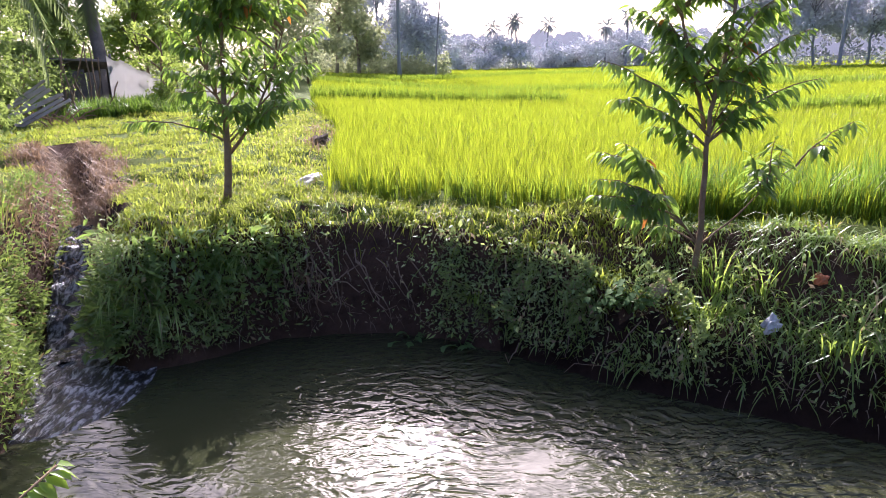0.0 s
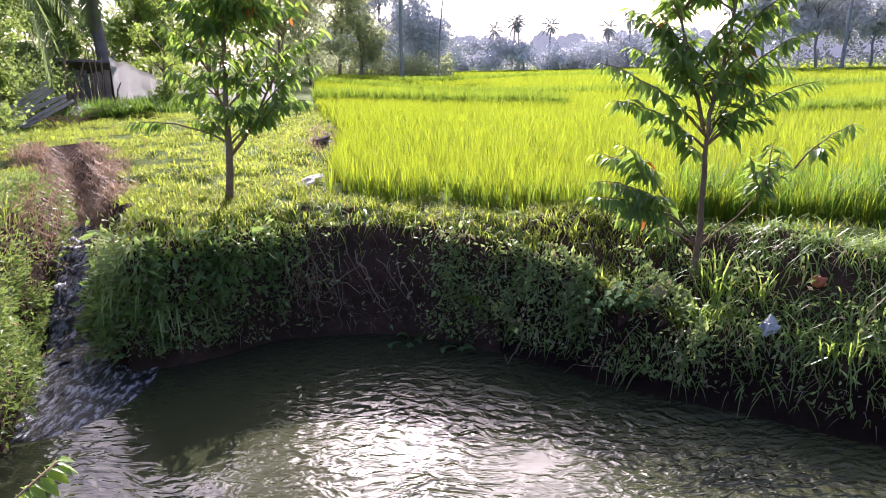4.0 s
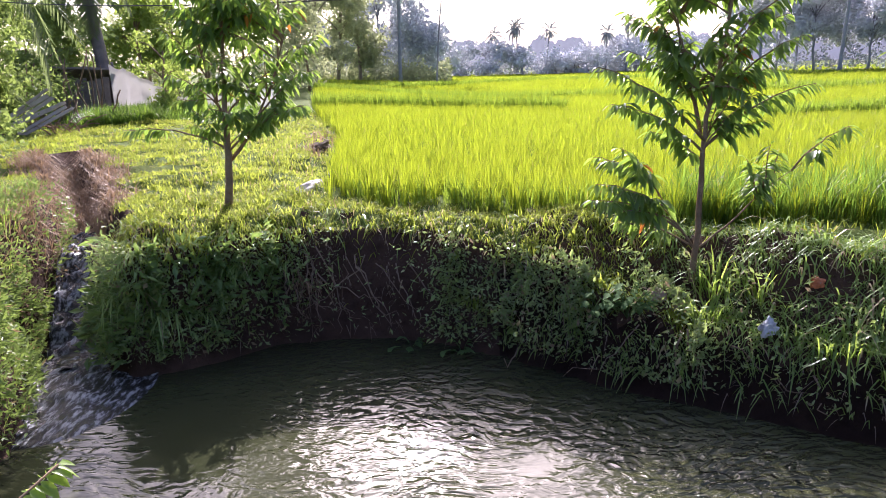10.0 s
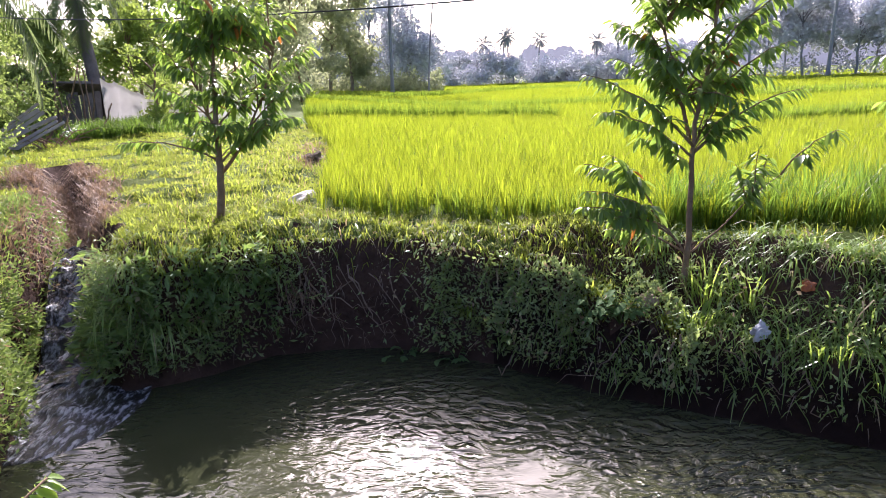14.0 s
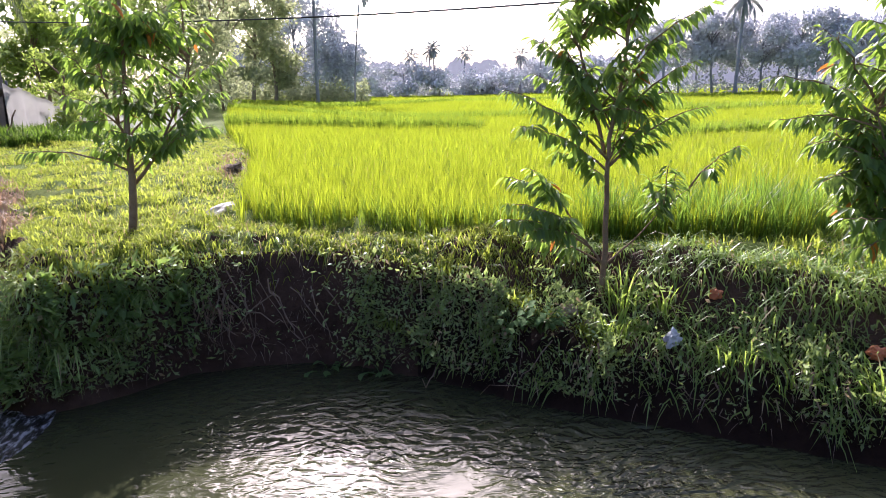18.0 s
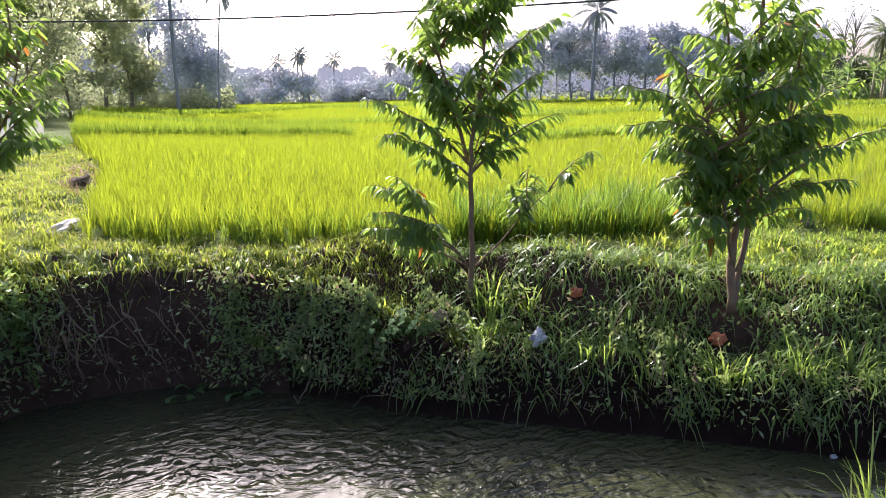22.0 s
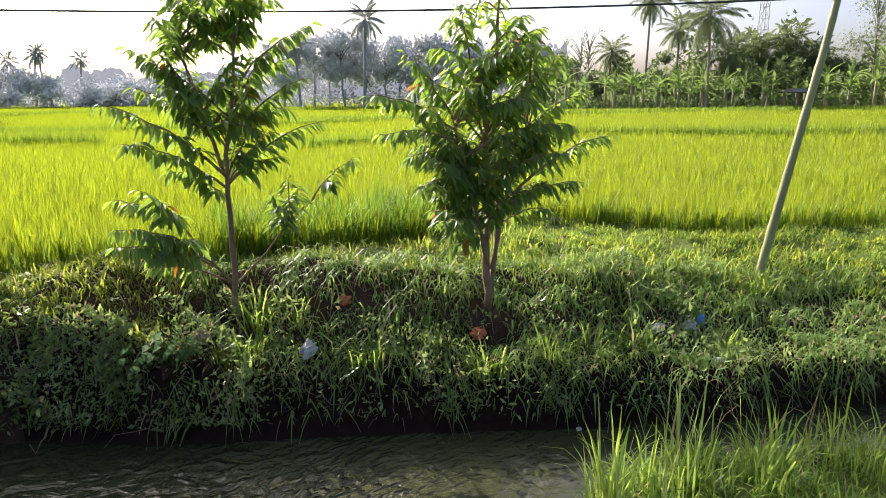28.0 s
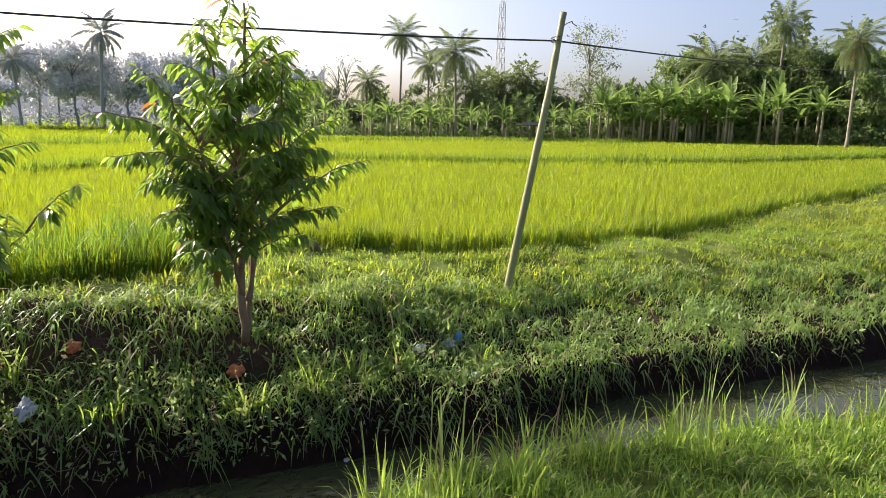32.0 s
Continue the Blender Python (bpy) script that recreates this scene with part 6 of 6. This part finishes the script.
pile = thing("plank_pile", polar(-31.9, 21.0), "pile of weathered grey planks leaning in the weeds", "plank pile")
pile.rotation_euler = (0, 0, radians(32))
for i in range(7):
    q, tilt = 0.09 * i, radians(29)
    part("plank", slab((1.1 + 0.6 * rng.random(), 0.035, 0.075 + 0.05 * rng.random()), GREYWOOD, "plank"), pile, m=pose(-math.sin(tilt) * q + 0.09 * rng.normal(), 0.03 * i, 0.36 + math.cos(tilt) * q + 0.01 * rng.normal(), -35 + 9 * rng.normal(), -29 + 3 * rng.normal(), 3 * rng.normal()))
for i in range(16):
    p0 = np.array(polar(rng.uniform(-31.6, -29.6), 21.2 + rng.uniform(-0.5, 0.6)))
    p1 = p0 + np.array([rng.normal(0, 0.5), rng.normal(0, 0.3), rng.uniform(0.1, 0.55)])
    ob = new("dead_branch", mesh_np("dead_branch", *tube_np(curve_pts(p0, p1, n=6, wobble=0.03, lift=0.1), np.linspace(0.022, 0.01, 6), 5), DEADWOOD, True))
    tagged(ob, "dry reddish-brown dead branch beside the planks", "branch", "dead branches by the planks")
for i in range(14):
    p0 = np.array(polar(rng.uniform(-33.5, -27.5), 26 + rng.uniform(-3, 1)))
    p1 = p0 + np.array([rng.normal(0, 0.5), rng.normal(0, 0.4), rng.uniform(0.9, 2.3)])
    ob = new("stick", mesh_np("stick", *tube_np(curve_pts(p0, p1, n=6, wobble=0.03), np.linspace(0.035, 0.018, 6), 5), BARK, True))
    tagged(ob, "thin crooked stick standing by the ruined hut", "stick", "sticks by the hut")


def sheet(name, az0, az1, dist, tops, label):
    """A hanging sheet with folds, between posts."""
    n = 40
    az = np.linspace(az0, az1, n)
    fold = 0.02 * vnoise(np.arange(n) * 1.0, 0.0 * np.arange(n), 0.45, 7) + 0.06 * vnoise(np.arange(n) * 1.0, 0.0 * np.arange(n), 0.13, 8)
    xs = 0.3 + (dist + fold) * np.sin(np.radians(az))
    ys = 0.5 + (dist + fold) * np.cos(np.radians(az))
    zb = far_top(xs, ys) - 0.05
    zt = zb + np.interp(np.linspace(0, 1, n), np.linspace(0, 1, len(tops)), tops) + 0.07 * vnoise(np.arange(n) * 1.0, 0.0 * np.arange(n), 0.2, 9) + 0.03 * vnoise(np.arange(n) * 1.0, 0.0 * np.arange(n), 0.9, 10)
    u = np.linspace(0, 1, 8)[:, None]
    bulge = 0.03 * np.sin(u * np.pi) * np.sin(np.arange(n) * 0.9)[None]
    front = np.stack([xs[None] + bulge, ys[None] + bulge, zb[None] * (1 - u) + zt[None] * u], -1).reshape(-1, 3)
    back = front + np.array([-0.006, 0.012, 0])
    m = (np.arange(7)[:, None] * n + np.arange(n - 1)[None]).ravel()
    q = np.stack([m, m + 1, m + n + 1, m + n], -1)
    k2 = len(front)
    rim = np.concatenate([np.arange(n), np.arange(1, 8) * n + n - 1, (7 * n + np.arange(n - 1))[::-1], (np.arange(1, 7) * n)[::-1]])
    e = np.stack([rim, np.roll(rim, -1), np.roll(rim, -1) + k2, rim + k2], -1)
    ob = new(name, mesh_np(name, np.concatenate([front, back]), np.concatenate([q, (q + k2)[:, ::-1], e]), NET, True))
    return tagged(ob, label, "sheet", "white sheets round the garden")


sheet("white_sheet", -27.0, -22.8, 27.0, (1.75, 1.55, 1.2, 0.75), "tall white sheet hung as a garden screen")
sheet("white_sheet", -22.6, -18.2, 26.5, (0.6, 0.75, 0.6), "low white sheet fencing the garden edge")
sheet("white_sheet", -17.8, -14.0, 27.5, (0.7, 0.95, 0.8, 0.6), "low white sheet fencing beside the paddy")

FOL_LIGHT = far_leaf("sunlit_bush_leaf", (0.16, 0.24, 0.05), (0.24, 0.32, 0.08), (0.46, 0.58, 0.10), 0.5)
FOL_BUSH = far_leaf("garden_bush_leaf", (0.14, 0.21, 0.06), (0.23, 0.30, 0.10), (0.42, 0.54, 0.12), 0.48)
for az, dist, hh, r, mt, n, lab in (
    (-36.5, 18, 3.0, 1.3, FOL_BUSH, 6000, "light green bush beside the lawn"), (-34.6, 22, 3.8, 1.5, FOL_BUSH, 6000, "light green feathery bush beside the planks"),
    (-39.0, 16, 3.2, 1.4, FOL_BUSH, 5000, "leafy bush at the lawn's edge"), (-31.8, 27, 3.4, 1.1, FOL_BUSH, 4000, "light green feathery bush by the hut"), (-31.0, 29, 4.4, 1.6, FOL_BUSH, 1600, "leafy bush behind the hut"),
    (-23.6, 25.5, 2.7, 1.0, FOL_LIGHT, 1500, "sunlit yellow-green shrub before the white sheet"), (-24.6, 34, 4.9, 1.7, FOL_LIGHT, 1900, "sunlit yellow-green shrub behind the white sheet"), (-22.3, 35, 4.6, 1.9, FOL_LIGHT, 1900, "sunlit yellow-green shrub in the garden"),
    (-24.2, 39, 7.0, 1.8, FOL_NEAR, 1500, "small dark round-crowned tree"), (-20.0, 39, 7.3, 2.5, FOL_BUSH, 1900, "leafy green garden tree behind the sheets"),
    (-17.0, 41, 8.0, 2.8, FOL_BUSH, 1900, "leafy garden tree beside the paddies"), (-14.6, 44, 8.0, 2.8, FOL_MID, 1900, "leafy tree beside the paddies"),
    (-27.6, 33, 7.5, 2.2, FOL_NEAR, 1900, "dark leafy tree behind the hut"), (-12.2, 48, 9.0, 2.4, FOL_MID, 900, "thin tall tree with sparse light leaves")):
    tree(polar(az, dist), hh, r, mt, lab, n, 0.1 if dist < 27.5 else 0.2, 0.09, 0.15 if dist < 32 else 0.35, 10, "garden_tree" if hh > 4.5 else "bush", BARK, "bushes and trees behind the lawn")
palm(polar(-27.2, 29.0), 5.6, 3.0, FROND, "coconut palm with a thick dark trunk by the hut", (-0.5, 0.2), 20, 0.26, "coconut_palm", BOARD)
palm(polar(-35.8, 21.0), 4.6, 2.9, FROND, "low coconut palm with drooping yellowed fronds", (0.3, 0), 22, 0.2, "coconut_palm", BARK, 0.0, 0.85)
thicket("garden_backing", "green garden trees behind the hut", -44, -11, 46, 6.5, 13000, 0.32, FOL_MID, 8)
# long grass in front of the sheets
n = 2400
az, r = np.radians(rng.uniform(-30, -13, n)), rng.uniform(22.6, 26.0, n)
grass_stuff("long_garden_grass", "long dark grass growing in front of the white sheets", 0.3 + r * np.sin(az), 0.5 + r * np.cos(az), np.where((np.degrees(az) > -29.5) & (np.degrees(az) < -23), 0.5, 0.26) + 0.16 * vnoise(r * np.sin(az), r * np.cos(az), 0.8, 51), 0.028, DEEP, 6, 0.12, (0.3, 1.0))

# ---- house far off among the woods ----
hp = polar(9.2, 114)
house = thing("house", hp, "small distant house with a pale tin roof", "house")
# pale wall and tin, lifted further with distance haze in the colour
WALLM = plain("house_wall", (0.7, 0.69, 0.68), (0.62, 0.61, 0.6), 1.0, 0.8, 0.2, 0.01)
TIN = plain("tin_roof", (0.82, 0.82, 0.84), (0.74, 0.74, 0.76), 1.0, 0.4, 0.2, 0.01)
part("wall", slab((3.6, 3.0, 2.6), WALLM, "wall"), house, m=pose(0, 0, 1.3))
part("roof", slab((4.4, 2.2, 0.12), TIN, "roof"), house, "pale tin roof", pose(0, -0.95, 3.1, 28, 0, 0))
part("roof", slab((4.4, 2.2, 0.12), TIN, "roof"), house, "pale tin roof", pose(0, 0.95, 3.1, -28, 0, 0))
# window panels share the haze-paled bark colour
for wx_ in (-0.9, 0.8):
    part("window", slab((0.9, 0.08, 1.0), HAZE_BARK, "window"), house, m=pose(wx_, -1.52, 1.4))
